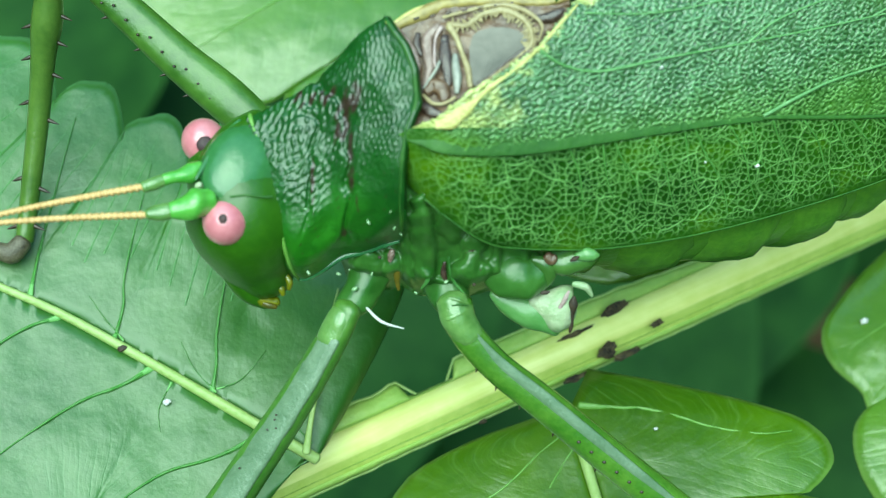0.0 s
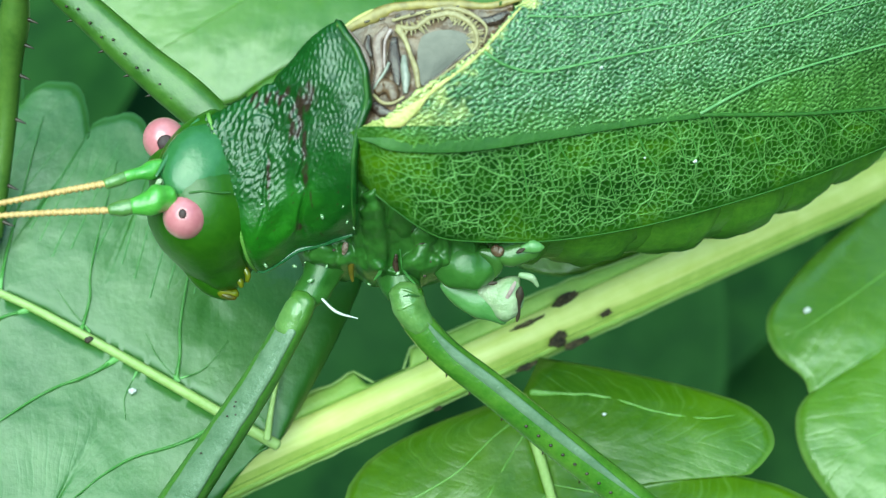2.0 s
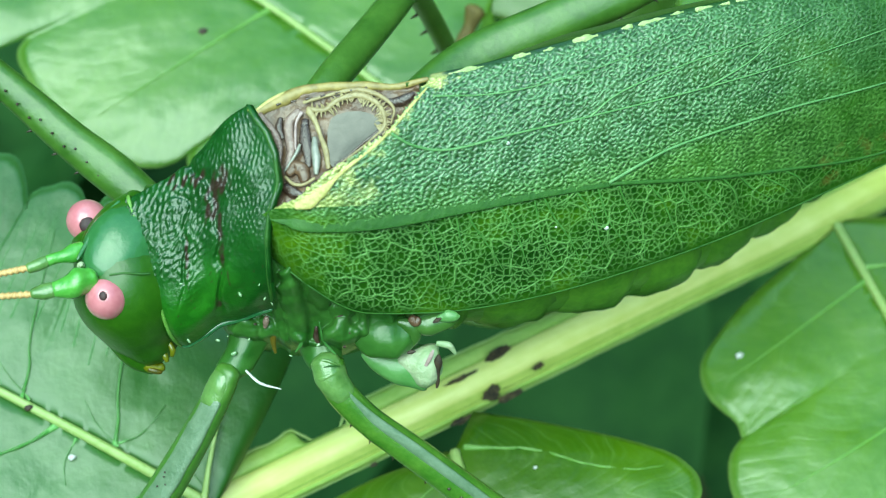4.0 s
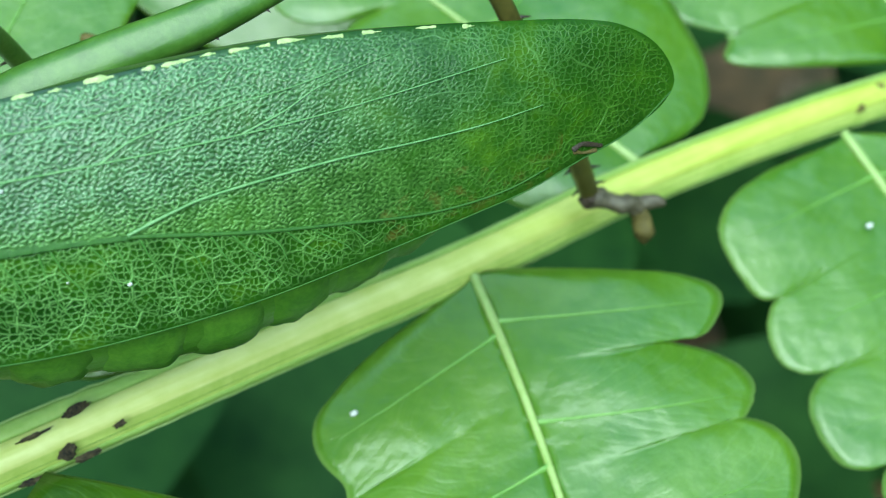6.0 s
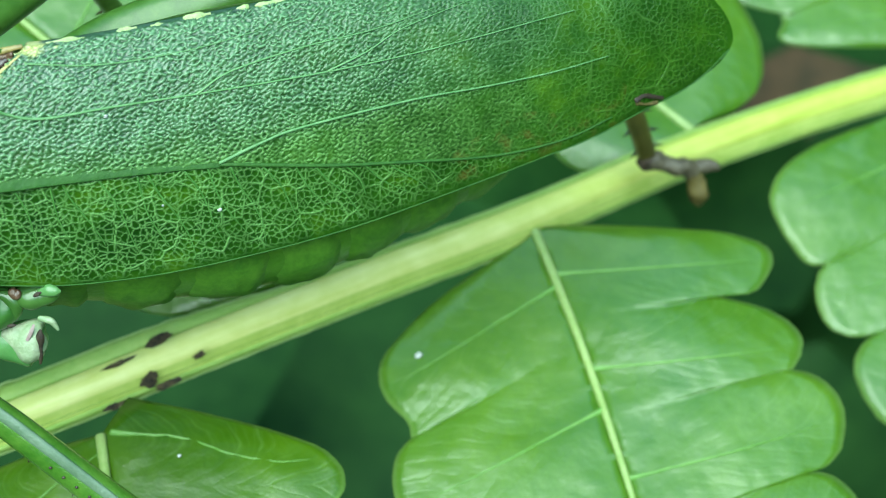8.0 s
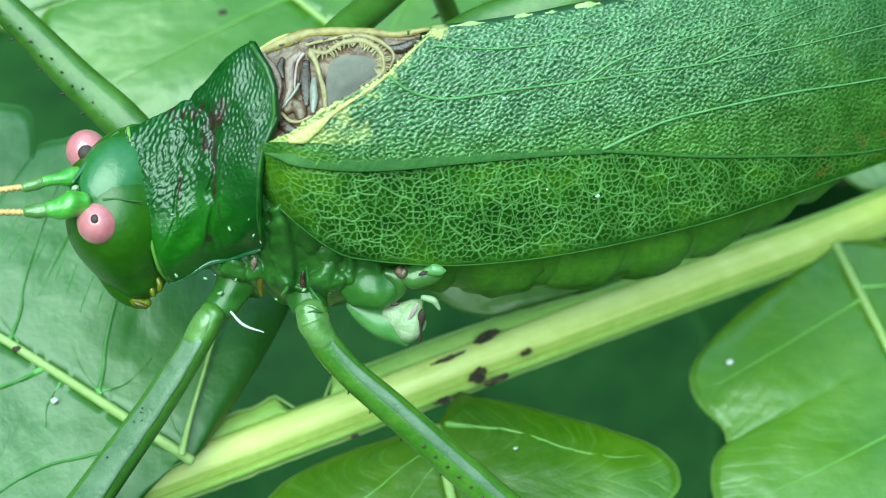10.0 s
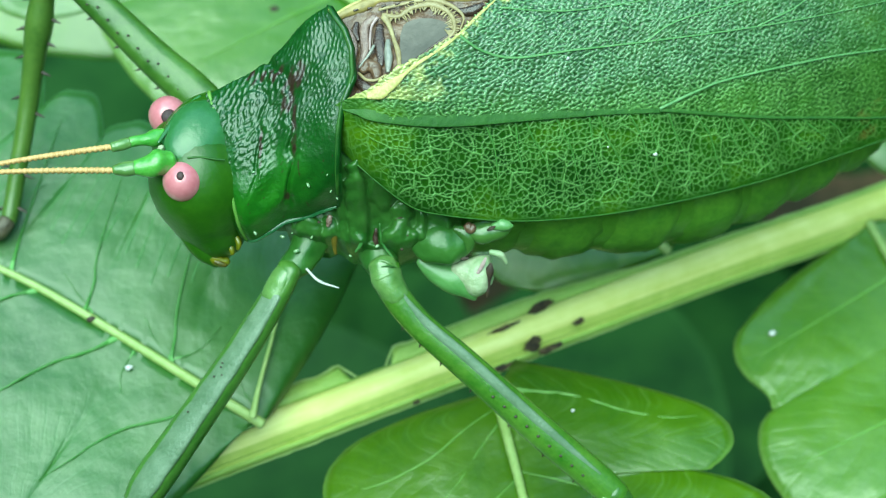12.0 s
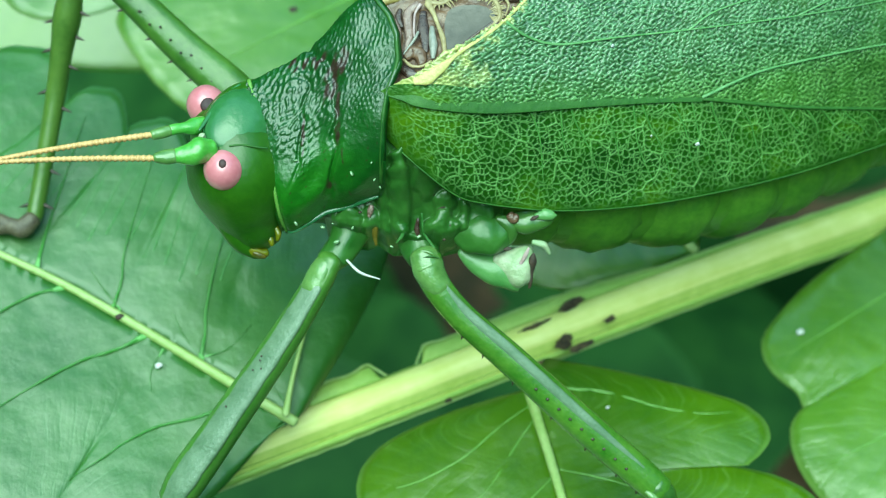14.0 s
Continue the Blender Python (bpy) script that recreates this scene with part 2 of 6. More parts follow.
GLASSY = plain("glassy_bluish_membrane", (0.13, 0.13, 0.1), (0.27, 0.27, 0.22), 0.18, 600, 0.0001, coat=0.6)
WET = plain("wet_green_joint", (0.024, 0.075, 0.01), (0.08, 0.165, 0.034), 0.25, 300, 0.00006, coat=0.25, fine=3)
STUMP_SKIN = plain("pale_green_stump_skin", (0.05, 0.16, 0.03), (0.15, 0.29, 0.09), 0.33, 300, 0.00008, coat=0.15, fine=3)
RIM_TEAL = plain("bluish_rim", (0.025, 0.105, 0.03), (0.06, 0.17, 0.065), 0.2, 700, 0.00005, coat=0.6)
TAN = plain("tan_wing_back", (0.13, 0.1, 0.03), (0.4, 0.32, 0.1), 0.4, 400)


def field(nt, name):
    a = nt.nodes.new("ShaderNodeAttribute")
    a.attribute_name = name
    return a.outputs["Fac"]


def saddle_material():
    """Pitted neck shield: dark back, brighter thin side lobes, brown stains in its furrow."""
    m, nt, bsdf = material("pitted_shield")
    mott = calc(nt, "ADD", calc(nt, "MULTIPLY", noise_of(nt, 240, 2), 0.6), calc(nt, "MULTIPLY", noise_of(nt, 1400, 3), 0.4))
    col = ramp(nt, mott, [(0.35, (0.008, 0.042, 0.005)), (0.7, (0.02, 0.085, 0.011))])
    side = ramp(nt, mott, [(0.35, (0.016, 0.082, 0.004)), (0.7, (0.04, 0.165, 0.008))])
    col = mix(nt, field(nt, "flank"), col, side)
    col = mix(nt, field(nt, "stain"), col, (0.03, 0.014, 0.011))
    nt.links.new(col, bsdf.inputs["Base Color"])
    bsdf.inputs["Roughness"].default_value = 0.33
    bsdf.inputs["Specular IOR Level"].default_value = 0.65
    bsdf.inputs["Coat Weight"].default_value = 0.08
    bsdf.inputs["Coat Roughness"].default_value = 0.12
    relief(nt, bsdf, calc(nt, "ADD", noise_of(nt, 1300, 3), calc(nt, "MULTIPLY", noise_of(nt, 3500, 2), 0.3)), 0.0002, 0.4)
    return m


SHIELD = saddle_material()


def wing_material():
    """Leaf-like forewing: pale raised net with glints painted on its upper front, glossier towards the back edge, with
    pale and dark patches.
    """
    m, nt, bsdf = material("net_veined_wing")
    uv = nt.nodes.new("ShaderNodeUVMap")
    sep = nt.nodes.new("ShaderNodeSeparateXYZ")
    nt.links.new(uv.outputs[0], sep.inputs[0])
    u, v = sep.outputs[0], sep.outputs[1]

    place = nt.nodes.new("ShaderNodeSeparateXYZ")
    nt.links.new(coords(nt), place.inputs[0])
    upper = calc(nt, "MINIMUM", calc(nt, "MAXIMUM", calc(nt, "MULTIPLY", calc(nt, "SUBTRACT", v, 0.4), 6.0), 0.0), 1.0)
    lines = field(nt, "net")
    patch = calc(nt, "ADD", calc(nt, "MULTIPLY", noise_of(nt, 130, 3), 0.75), calc(nt, "MULTIPLY", noise_of(nt, 900, 3), 0.25))
    base = ramp(nt, patch, [(0.36, (0.01, 0.04, 0.003)), (0.51, (0.027, 0.086, 0.005)), (0.66, (0.08, 0.17, 0.006))])
    rust = calc(nt, "MULTIPLY", calc(nt, "MAXIMUM", calc(nt, "SUBTRACT", noise_of(nt, 700, 4), 0.52), 0.0), 5.0)
    spot = calc(nt, "MULTIPLY", rust, calc(nt, "MULTIPLY", calc(nt, "MULTIPLY", calc(nt, "GREATER_THAN", u, 0.56), calc(nt, "LESS_THAN", u, 0.8)), calc(nt, "LESS_THAN", v, calc(nt, "MULTIPLY", noise_of(nt, 150, 2), 0.5))))
    base = mix(nt, spot, base, (0.085, 0.075, 0.012))
    # pale yellow fringe along the edge beside the sound area
    away = calc(nt, "SUBTRACT", calc(nt, "MULTIPLY", calc(nt, "ADD", place.outputs[0], 0.0229), 659.0), calc(nt, "MULTIPLY", calc(nt, "SUBTRACT", place.outputs[1], 0.0074), 754.0))
    away = calc(nt, "ADD", away, calc(nt, "MULTIPLY", calc(nt, "SUBTRACT", noise_of(nt, 800, 4), 0.5), 7.0))
    fringe = calc(nt, "MINIMUM", calc(nt, "MAXIMUM", calc(nt, "SUBTRACT", 1.0, calc(nt, "MULTIPLY", away, calc(nt, "ADD", 0.25, calc(nt, "MULTIPLY", calc(nt, "MAXIMUM", calc(nt, "SUBTRACT", place.outputs[1], 0.0074), 0.0), 130.0)))), 0.0), 1.0)
    fringe = calc(nt, "MULTIPLY", calc(nt, "POWER", fringe, 0.85), calc(nt, "GREATER_THAN", place.outputs[1], 0.0068))
    rear = calc(nt, "MINIMUM", calc(nt, "MAXIMUM", calc(nt, "MULTIPLY", calc(nt, "SUBTRACT", u, 0.3), 1.6), 0.0), 1.0)
    base = mix(nt, calc(nt, "MULTIPLY", rear, 0.3), base, (0.03, 0.085, 0.004))
    # upper front: cells darkened, ridges coloured pale bluish for their glints
    base = mix(nt, calc(nt, "MULTIPLY", calc(nt, "SUBTRACT", 1.0, rear), calc(nt, "MULTIPLY", upper, 0.7)), base, (0.008, 0.038, 0.008))
    col = mix(nt, calc(nt, "MULTIPLY", lines, 0.85), base, mix(nt, rear, mix(nt, upper, (0.2, 0.39, 0.11), (0.21, 0.4, 0.18)), (0.1, 0.22, 0.025)))
    fringe = calc(nt, "MULTIPLY", fringe, calc(nt, "ADD", 0.4, calc(nt, "MULTIPLY", lines, 0.6)))
    col = mix(nt, fringe, col, (0.7, 0.72, 0.24))
    nt.links.new(col, bsdf.inputs["Base Color"])
    bsdf.inputs["Roughness"].default_value = 0.36
    nt.links.new(calc(nt, "ADD", 0.2, calc(nt, "MULTIPLY", calc(nt, "MULTIPLY", upper, 0.9), calc(nt, "MAXIMUM", calc(nt, "SUBTRACT", 1.0, calc(nt, "MULTIPLY", u, 1.5)), 0.0))), bsdf.inputs["Specular IOR Level"])
    relief(nt, bsdf, noise_of(nt, 4500, 2), 0.00004, 0.5)
    translucent(nt, bsdf, (0.06, 0.25, 0.03), 0.1)
    return m


WING = wing_material()


def ground_material():
    m, nt, bsdf = material("leaf_litter")
    f = calc(nt, "ADD", calc(nt, "MULTIPLY", noise_of(nt, 14, 4), 0.6), calc(nt, "MULTIPLY", noise_of(nt, 90, 5), 0.4))
    nt.links.new(ramp(nt, f, [(0.3, (0.02, 0.03, 0.012)), (0.46, (0.06, 0.05, 0.025)), (0.6, (0.14, 0.09, 0.045)), (0.72, (0.26, 0.2, 0.14))]), bsdf.inputs["Base Color"])
    bsdf.inputs["Roughness"].default_value = 0.85
    relief(nt, bsdf, f, 0.01)
    return m


GROUND = ground_material()
DEAD_PALE = plain("bleached_dead_leaf", (0.5, 0.42, 0.36), (0.75, 0.68, 0.62), 0.7, 60, 0.0005)
DEAD_BROWN = plain("brown_dead_leaf", (0.06, 0.045, 0.028), (0.16, 0.12, 0.075), 0.7, 60, 0.0005)
DEAD_RUST = plain("rusty_dead_leaf", (0.24, 0.11, 0.05), (0.45, 0.24, 0.13), 0.7, 60, 0.0005)
RING_LEAVES = plain("added_ring_foliage", (0.006, 0.018, 0.004), (0.04, 0.1, 0.02), 0.7, 3.0, 0.02, fine=7)

# ---- building helpers ----
BASE = {}


def thing(name, base, label, category, group=""):
    """An empty at its base point, under which the parts hang."""
    e = new(name)
    e.empty_display_size = 0.005
    e.matrix_world = TIP @ Matrix.Translation(Vector(base) * MM)
    BASE[e] = Vector(base)
    return tagged(e, label, category, group)


def part(name, bm, mat, parent, label="", thick=0.0, second=None):
    """Links a bmesh, in layout millimetres, as one mesh under a thing or a part."""
    base = BASE[parent]
    for v in bm.verts:
        v.co = (v.co - base) * MM
    if thick:
        bm.normal_update()
        if sum(f.normal.z * f.calc_area() for f in bm.faces) < 0:
            bmesh.ops.reverse_faces(bm, faces=bm.faces[:])
    else:
        bmesh.ops.recalc_face_normals(bm, faces=bm.faces[:])
    me = bpy.data.meshes.new(name)
    bm.to_mesh(me)
    bm.free()
    me.materials.append(mat)
    if second:
        me.materials.append(second)
    for p in me.polygons:
        p.use_smooth = True
    ob = new(name, me)
    ob.parent = parent
    BASE[ob] = base
    if thick:
        s = ob.modifiers.new("thickness", "SOLIDIFY")
        s.thickness, s.offset = thick * MM, -1.0
    return tagged(ob, label)


def spline(points, per=6):
    """A smooth curve through the points (Catmull-Rom), of any dimension."""
    p = [np.array(q, float) for q in points]
    p = [2 * p[0] - p[1], *p, 2 * p[-1] - p[-2]]
    out = []
    for i in range(1, len(p) - 2):
        a, b, c, d = p[i - 1 : i + 3]
        for k in range(per):
            t = k / per
            out.append(0.5 * (2 * b + (c - a) * t + (2 * a - 5 * b + 4 * c - d) * t**2 + (3 * b - a - 3 * c + d) * t**3))
    return out + [p[-2]]


def tube(rows, n=14, per=5, flat=1.0, ref=(0, 0, 1), power=2.0, rough=0.0, bm=None, ends=True, profile=None, second=()):
    """A limb through rows of (x, y, z, radius): flat squeezes it along ref; power over 2 makes its section boxier."""
    bm = bm or bmesh.new()
    pts = spline(rows, per)
    if ends:
        pts = [np.r_[pts[0][:3] - 0.0 * pts[0][:3], pts[0][3] * 0.05], *pts, np.r_[pts[-1][:3], pts[-1][3] * 0.05]]
        step0 = (pts[1][:3] - pts[2][:3]) / (np.linalg.norm(pts[1][:3] - pts[2][:3]) + 1e-9)
        step1 = (pts[-2][:3] - pts[-3][:3]) / (np.linalg.norm(pts[-2][:3] - pts[-3][:3]) + 1e-9)
        pts[0] = np.r_[pts[1][:3] + step0 * pts[1][3] * 0.5, pts[1][3] * 0.05]
        pts[-1] = np.r_[pts[-2][:3] + step1 * pts[-2][3] * 0.5, pts[-2][3] * 0.05]
        pts.insert(1, np.r_[(pts[0][:3] * 0.6 + pts[1][:3] * 0.4), pts[1][3] * 0.72])
        pts.insert(-1, np.r_[(pts[-1][:3] * 0.6 + pts[-2][:3] * 0.4), pts[-2][3] * 0.72])
    rings = []
    for i, q in enumerate(pts):
        a, b = pts[max(i - 1, 0)][:3], pts[min(i + 1, len(pts) - 1)][:3]
        d = Vector(b - a).normalized()
        side = d.cross(Vector(ref))
        if side.length < 1e-3:
            side = d.cross(Vector((1, 0.3, 0)))
        side.normalize()
        up = side.cross(d).normalized()
        ring = []
        n = len(profile) if profile else n
        for k in range(n):
            w = 2 * math.pi * k / n
            c, s = profile[k] if profile else (math.cos(w), math.sin(w))
            if power != 2.0:
                f = (abs(c) ** power + abs(s) ** power) ** (-1 / power)
                c, s = c * f, s * f
            r = max(q[3], 1e-3)
            at = Vector(q[:3])
            if rough:
                r *= 1 + rough * noise.noise((at + side * c * r + up * s * r) * 0.7)
            ring.append(bm.verts.new(at + side * (c * r) + up * (s * r * flat)))
        rings.append(ring)
    for r0, r1 in zip(rings, rings[1:]):
        for k in range(n):
            bm.faces.new((r0[k], r0[(k + 1) % n], r1[(k + 1) % n], r1[k])).material_index = 1 if k in second else 0
    bm.faces.new(rings[0])
    bm.faces.new(rings[-1])
    return bm


def blob(at, radii, turn=(0, 0, 0), rough=0.0, seed=0.0, u=20, v=12, bm=None):
    """A rounded lump."""
    bm = bm or bmesh.new()
    made = bmesh.ops.create_uvsphere(bm, u_segments=u, v_segments=v, radius=1.0)["verts"]
    m = Matrix.Translation(at) @ Euler([radians(a) for a in turn]).to_matrix().to_4x4()
    for vert in made:
        c = vert.co.copy()
        k = 1 + rough * noise.noise(c * 1.7 + Vector((seed, seed, 0)))
        vert.co = m @ Vector((c.x * radii[0] * k, c.y * radii[1] * k, c.z * radii[2] * k))
    return bm


def sheet(fn, nu, nv, uvs=None):
    """A grid surface: fn(u, v) for u, v from 0 to 1."""
    bm = bmesh.new()
    layer = bm.loops.layers.uv.new("UVMap")
    grid = [[bm.verts.new(fn(i / nu, j / nv)) for j in range(nv + 1)] for i in range(nu + 1)]
    for i in range(nu):
        for j in range(nv):
            f = bm.faces.new((grid[i][j], grid[i + 1][j], grid[i + 1][j + 1], grid[i][j + 1]))
            for loop, (a, b) in zip(f.loops, ((i, j), (i + 1, j), (i + 1, j + 1), (i, j + 1))):
                loop[layer].uv = uvs(a / nu, b / nv) if uvs else (a / nu, b / nv)
    return bm


# ---- patterns in relief ----
def step(a, b, x):
    """0 at a, 1 at b, smooth between."""
    t = np.clip((x - a) / (b - a), 0.0, 1.0)
    return t * t * (3 - 2 * t)


def waves(x, y, length, seed, count=40, lean=None, spread=0.6, band=0.16):
    """Plane waves of about one wavelength, added up: worm-like ridges."""
    rng = np.random.default_rng(seed)
    k = 2 * math.pi / (length * (1 + band * rng.uniform(-1, 1, count)))
    a = rng.uniform(0, math.pi, count) if lean is None else lean + spread * rng.normal(size=count)
    turn = rng.uniform(0, 2 * math.pi, count)
    total = np.zeros_like(x)
    for f, w, p in zip(k, a, turn):
        total += np.cos(f * (math.cos(w) * x + math.sin(w) * y) + p)
    return total * math.sqrt(2 / count)


def cells(x, y, size, seed, jitter=0.95):
    """Distance in millimetres to the border of uneven net cells."""
    table = np.random.default_rng(seed).random((64, 64, 2)) * jitter
    gx, gy = x / size, y / size
    i, j = np.floor(gx).astype(int), np.floor(gy).astype(int)

    def spot(di, dj):
        t = table[(i + di) % 64, (j + dj) % 64]
        return i + di + t[..., 0] - gx, j + dj + t[..., 1] - gy

    best, bx, by = np.full_like(x, 9.0), np.zeros_like(x), np.zeros_like(x)
    for di in (-1, 0, 1):
        for dj in (-1, 0, 1):
            dx, dy = spot(di, dj)
            d = dx * dx + dy * dy
            near = d < best
            best, bx, by = np.where(near, d, best), np.where(near, dx, bx), np.where(near, dy, by)
    border = np.full_like(x, 9.0)
    for di in (-2, -1, 0, 1, 2):
        for dj in (-2, -1, 0, 1, 2):
            dx, dy = spot(di, dj)
            nx, ny = dx - bx, dy - by
            far = np.hypot(nx, ny)
            border = np.minimum(border, np.where(far > 1e-6, ((dx + bx) * nx + (dy + by) * ny) / np.maximum(2 * far, 1e-9), 9.0))
    return border * size


def fine_part(name, at, mat, parent, label="", thick=0.0, **fields):
    """A dense grid of points (rows, columns, xyz in layout millimetres) as one mesh; fields are values point by point."""
    base = BASE[parent]
    nu, nv = at.shape[0] - 1, at.shape[1] - 1
    me = bpy.data.meshes.new(name)
    ids = np.arange((nu + 1) * (nv + 1)).reshape(nu + 1, nv + 1)
    quads = np.stack([ids[:-1, :-1], ids[1:, :-1], ids[1:, 1:], ids[:-1, 1:]], -1).reshape(-1, 4)
    me.from_pydata(((at.reshape(-1, 3) - np.array(base)) * MM).tolist(), [], quads.tolist())
    u, v = np.meshgrid(np.linspace(0, 1, nu + 1), np.linspace(0, 1, nv + 1), indexing="ij")
    flat = np.stack([u.ravel(), v.ravel()], -1)[quads.ravel()]
    me.uv_layers.new(name="UVMap").data.foreach_set("uv", flat.ravel())
    for key, value in fields.items():
        me.attributes.new(key, "FLOAT", "POINT").data.foreach_set("value", value.ravel().astype(np.float32))
    me.materials.append(mat)
    me.polygons.foreach_set("use_smooth", np.ones(len(quads), bool))
    ob = new(name, me)
    ob.parent = parent
    BASE[ob] = base
    if thick:
        m = ob.modifiers.new("thickness", "SOLIDIFY")
        m.thickness, m.offset = thick * MM, -1.0
    return tagged(ob, label)


# ---- the ground under the plants ----
def ground():
    bm = bmesh.new()
    bmesh.ops.create_grid(bm, x_segments=120, y_segments=120, size=1.0)
    for v in bm.verts:
        r = v.co.length
        v.co *= 0.5 + 120 * r**6
        near = max(0.0, 1 - v.co.length / 3)
        v.co.z = 0.03 * near * noise.noise(v.co * 5) + 0.01 * near * noise.noise(v.co * 23)
    me = bpy.data.meshes.new("ground")
    bm.to_mesh(me)
    bm.free()
    me.materials.append(GROUND)
    for p in me.polygons:
        p.use_smooth = True
    tagged(new("ground", me), "brown forest floor with dead leaf litter", "ground", kind="structure")


ground()


def foliage_ring():
    """An unseen ring of foliage, added to block low skylight; open to the sky overhead."""
    bm = bmesh.new()
    rows, around = 22, 110
    grid = []
    for j in range(rows + 1):
        ring = []
        for i in range(around):
            w = 2 * math.pi * i / around
            h = 4.2 * j / rows
            p = Vector((math.cos(w), math.sin(w), h * 0.4))
            r = 5.0 + 1.0 * noise.noise(p * 2.2) + 0.5 * noise.noise(p * 7) - 0.16 * h
            top = 0.9 * noise.noise(p * 3.3) * (j / rows) ** 3
            ring.append(bm.verts.new((r * math.cos(w), r * math.sin(w), h + top - 0.05)))
        grid.append(ring)
    for a, b in zip(grid, grid[1:]):
        for i in range(around):
            bm.faces.new((a[i], a[(i + 1) % around], b[(i + 1) % around], b[i]))
    me = bpy.data.meshes.new("backdrop")
    bm.to_mesh(me)
    bm.free()
    me.materials.append(RING_LEAVES)
    for p in me.polygons:
        p.use_smooth = True
    tagged(new("backdrop", me), "unseen dark green foliage ring added to narrow the skylight", "forest", kind="structure")


foliage_ring()


# ---- the frond ----
frond = thing("frond", (0, -14, -30), "light green fern frond with pale stalk and lobed leaflets", "frond")
STALK = [(-135, -330, -440, 3.2), (-128, -180, -200, 3.0), (-112, -90, -60, 2.7), (-88, -56, -10, 2.3), (-62, -40, -3.5, 2.1), (-42, -31, -13.5, 2.05), (-28, -25.2, -19.5, 2.0), (-7.3, -16.6, -26, 2.1), (10, -9.6, -33.5, 2.15), (26, -3.4, -43, 2.2), (45, 4.7, -56, 2.25), (69, 13, -68.5, 2.25), (94, 19.8, -81, 2.2), (122, 27, -92, 2.0)]


# section of the stalk: a flat pale upper face, a crease and a greener lower face
PROFILE = [(1.0, -0.12), (0.97, 0.1), (0.86, 0.2), (0.62, 0.36), (0.3, 0.62), (0.16, 0.7), (-0.1, 0.76), (-0.45, 0.72), (-0.75, 0.5), (-0.95, 0.12), (-0.95, -0.2), (-0.55, -0.55), (0, -0.65), (0.6, -0.5)]


def rachis():
    r = part("rachis", tube(STALK, per=10, rough=0.03, profile=PROFILE, second=(2, 3)), RACHIS, frond, "pale yellow-green ridged stalk", second=RACHIS_LOW)
    # thin flanges run along both flanks of the stalk
    line = [Vector(q[:3]) for q in spline(STALK, 14)]
    for name, side, wide, drop in (("upper_flange", 1, 1.7, -0.7), ("lower_flange", -1, 0.75, -0.8)):
        def strip(u, v, side=side, wide=wide, drop=drop):
            k = u * (len(line) - 1)
            i = min(int(k), len(line) - 2)
            at = line[i].lerp(line[i + 1], k - i)
            d = (line[i + 1] - line[i]).normalized()
            out = Vector((0, 0, 1)).cross(d).normalized() * side
            w = wide * (0.95 + 0.1 * noise.noise(Vector((u * 40, side * 3, 0))) + 0.12 * noise.noise(Vector((u * 200, side, 0))))
            torn = float(np.interp(at.x, [-28, -26.4, -26.2, -22.6, -21.9, -20.5], [1, 1.15, 0.12, 0.05, 1.1, 1]))
            w *= torn * float(np.interp(at.x, [-8, 2], [1, 0.45])) if side > 0 else 1.0
            return at + out * (1.7 + w * v) + Vector((0, 0, 0.5 + drop * v + 0.35 * math.sin(v * 3.1)))
        f = part(name, sheet(strip, 420, 5), FLANGE, r, "thin green wing along the stalk", 0.3)
        rim = [(*strip(k / 210, 1.0), 0.13) for k in range(211)]
        part("pale_margin", tube(rim, n=6, per=2), VEIN, f, "pale margin")
    # narrow grooves beside the pale face
    for c, up, w in ((0.66, 0.36, 0.04), (-0.9, 0.34, 0.06)):
        rows = []
        for k, q in enumerate(spline(STALK, 14)):
            i = min(k, len(line) - 2)
            d = (line[i + 1] - line[i]).normalized()
            side = d.cross(Vector((0, 0, 1))).normalized()
            rows.append((*(Vector(q[:3]) + side * (c * q[3]) + side.cross(d).normalized() * (up * q[3])), w * (1 + 0.4 * noise.noise(Vector(q[:3]) * 0.3 + Vector((c * 9, 0, 0))))))
        part("groove", tube(rows, n=6, per=2, flat=0.7), GROOVE, r, "narrow green groove")
    # scars
    for x, y, z, a, b in ((-12.7, -17.4, -22.6, 1.4, 0.16), (-9.2, -15.3, -23.3, 1.2, 0.38), (-5.5, -16.6, -23.8, 0.45, 0.24), (-9.8, -18.9, -22.9, 0.7, 0.55), (-8.2, -19.2, -23.3, 1.0, 0.3), (-12.8, -21.2, -21.6, 0.9, 0.22), (-20.6, -24.6, -19.2, 0.3, 0.16)):
        part("scar", blob((x, y, z), (a, b, 0.16), (0, 0, 25), 1.0, x, 26, 16), RACHIS_SCAR, r, "dark brown scar")
    for x, y, z in ((74, 15.6, -70.0), (71, 13.2, -68.2)):
        part("scar", blob((x, y, z), (0.9, 0.6, 0.5), (0, 0, 20), 0.5, x, 12, 8), BROWN_DOT, r, "brown scab")


rachis()


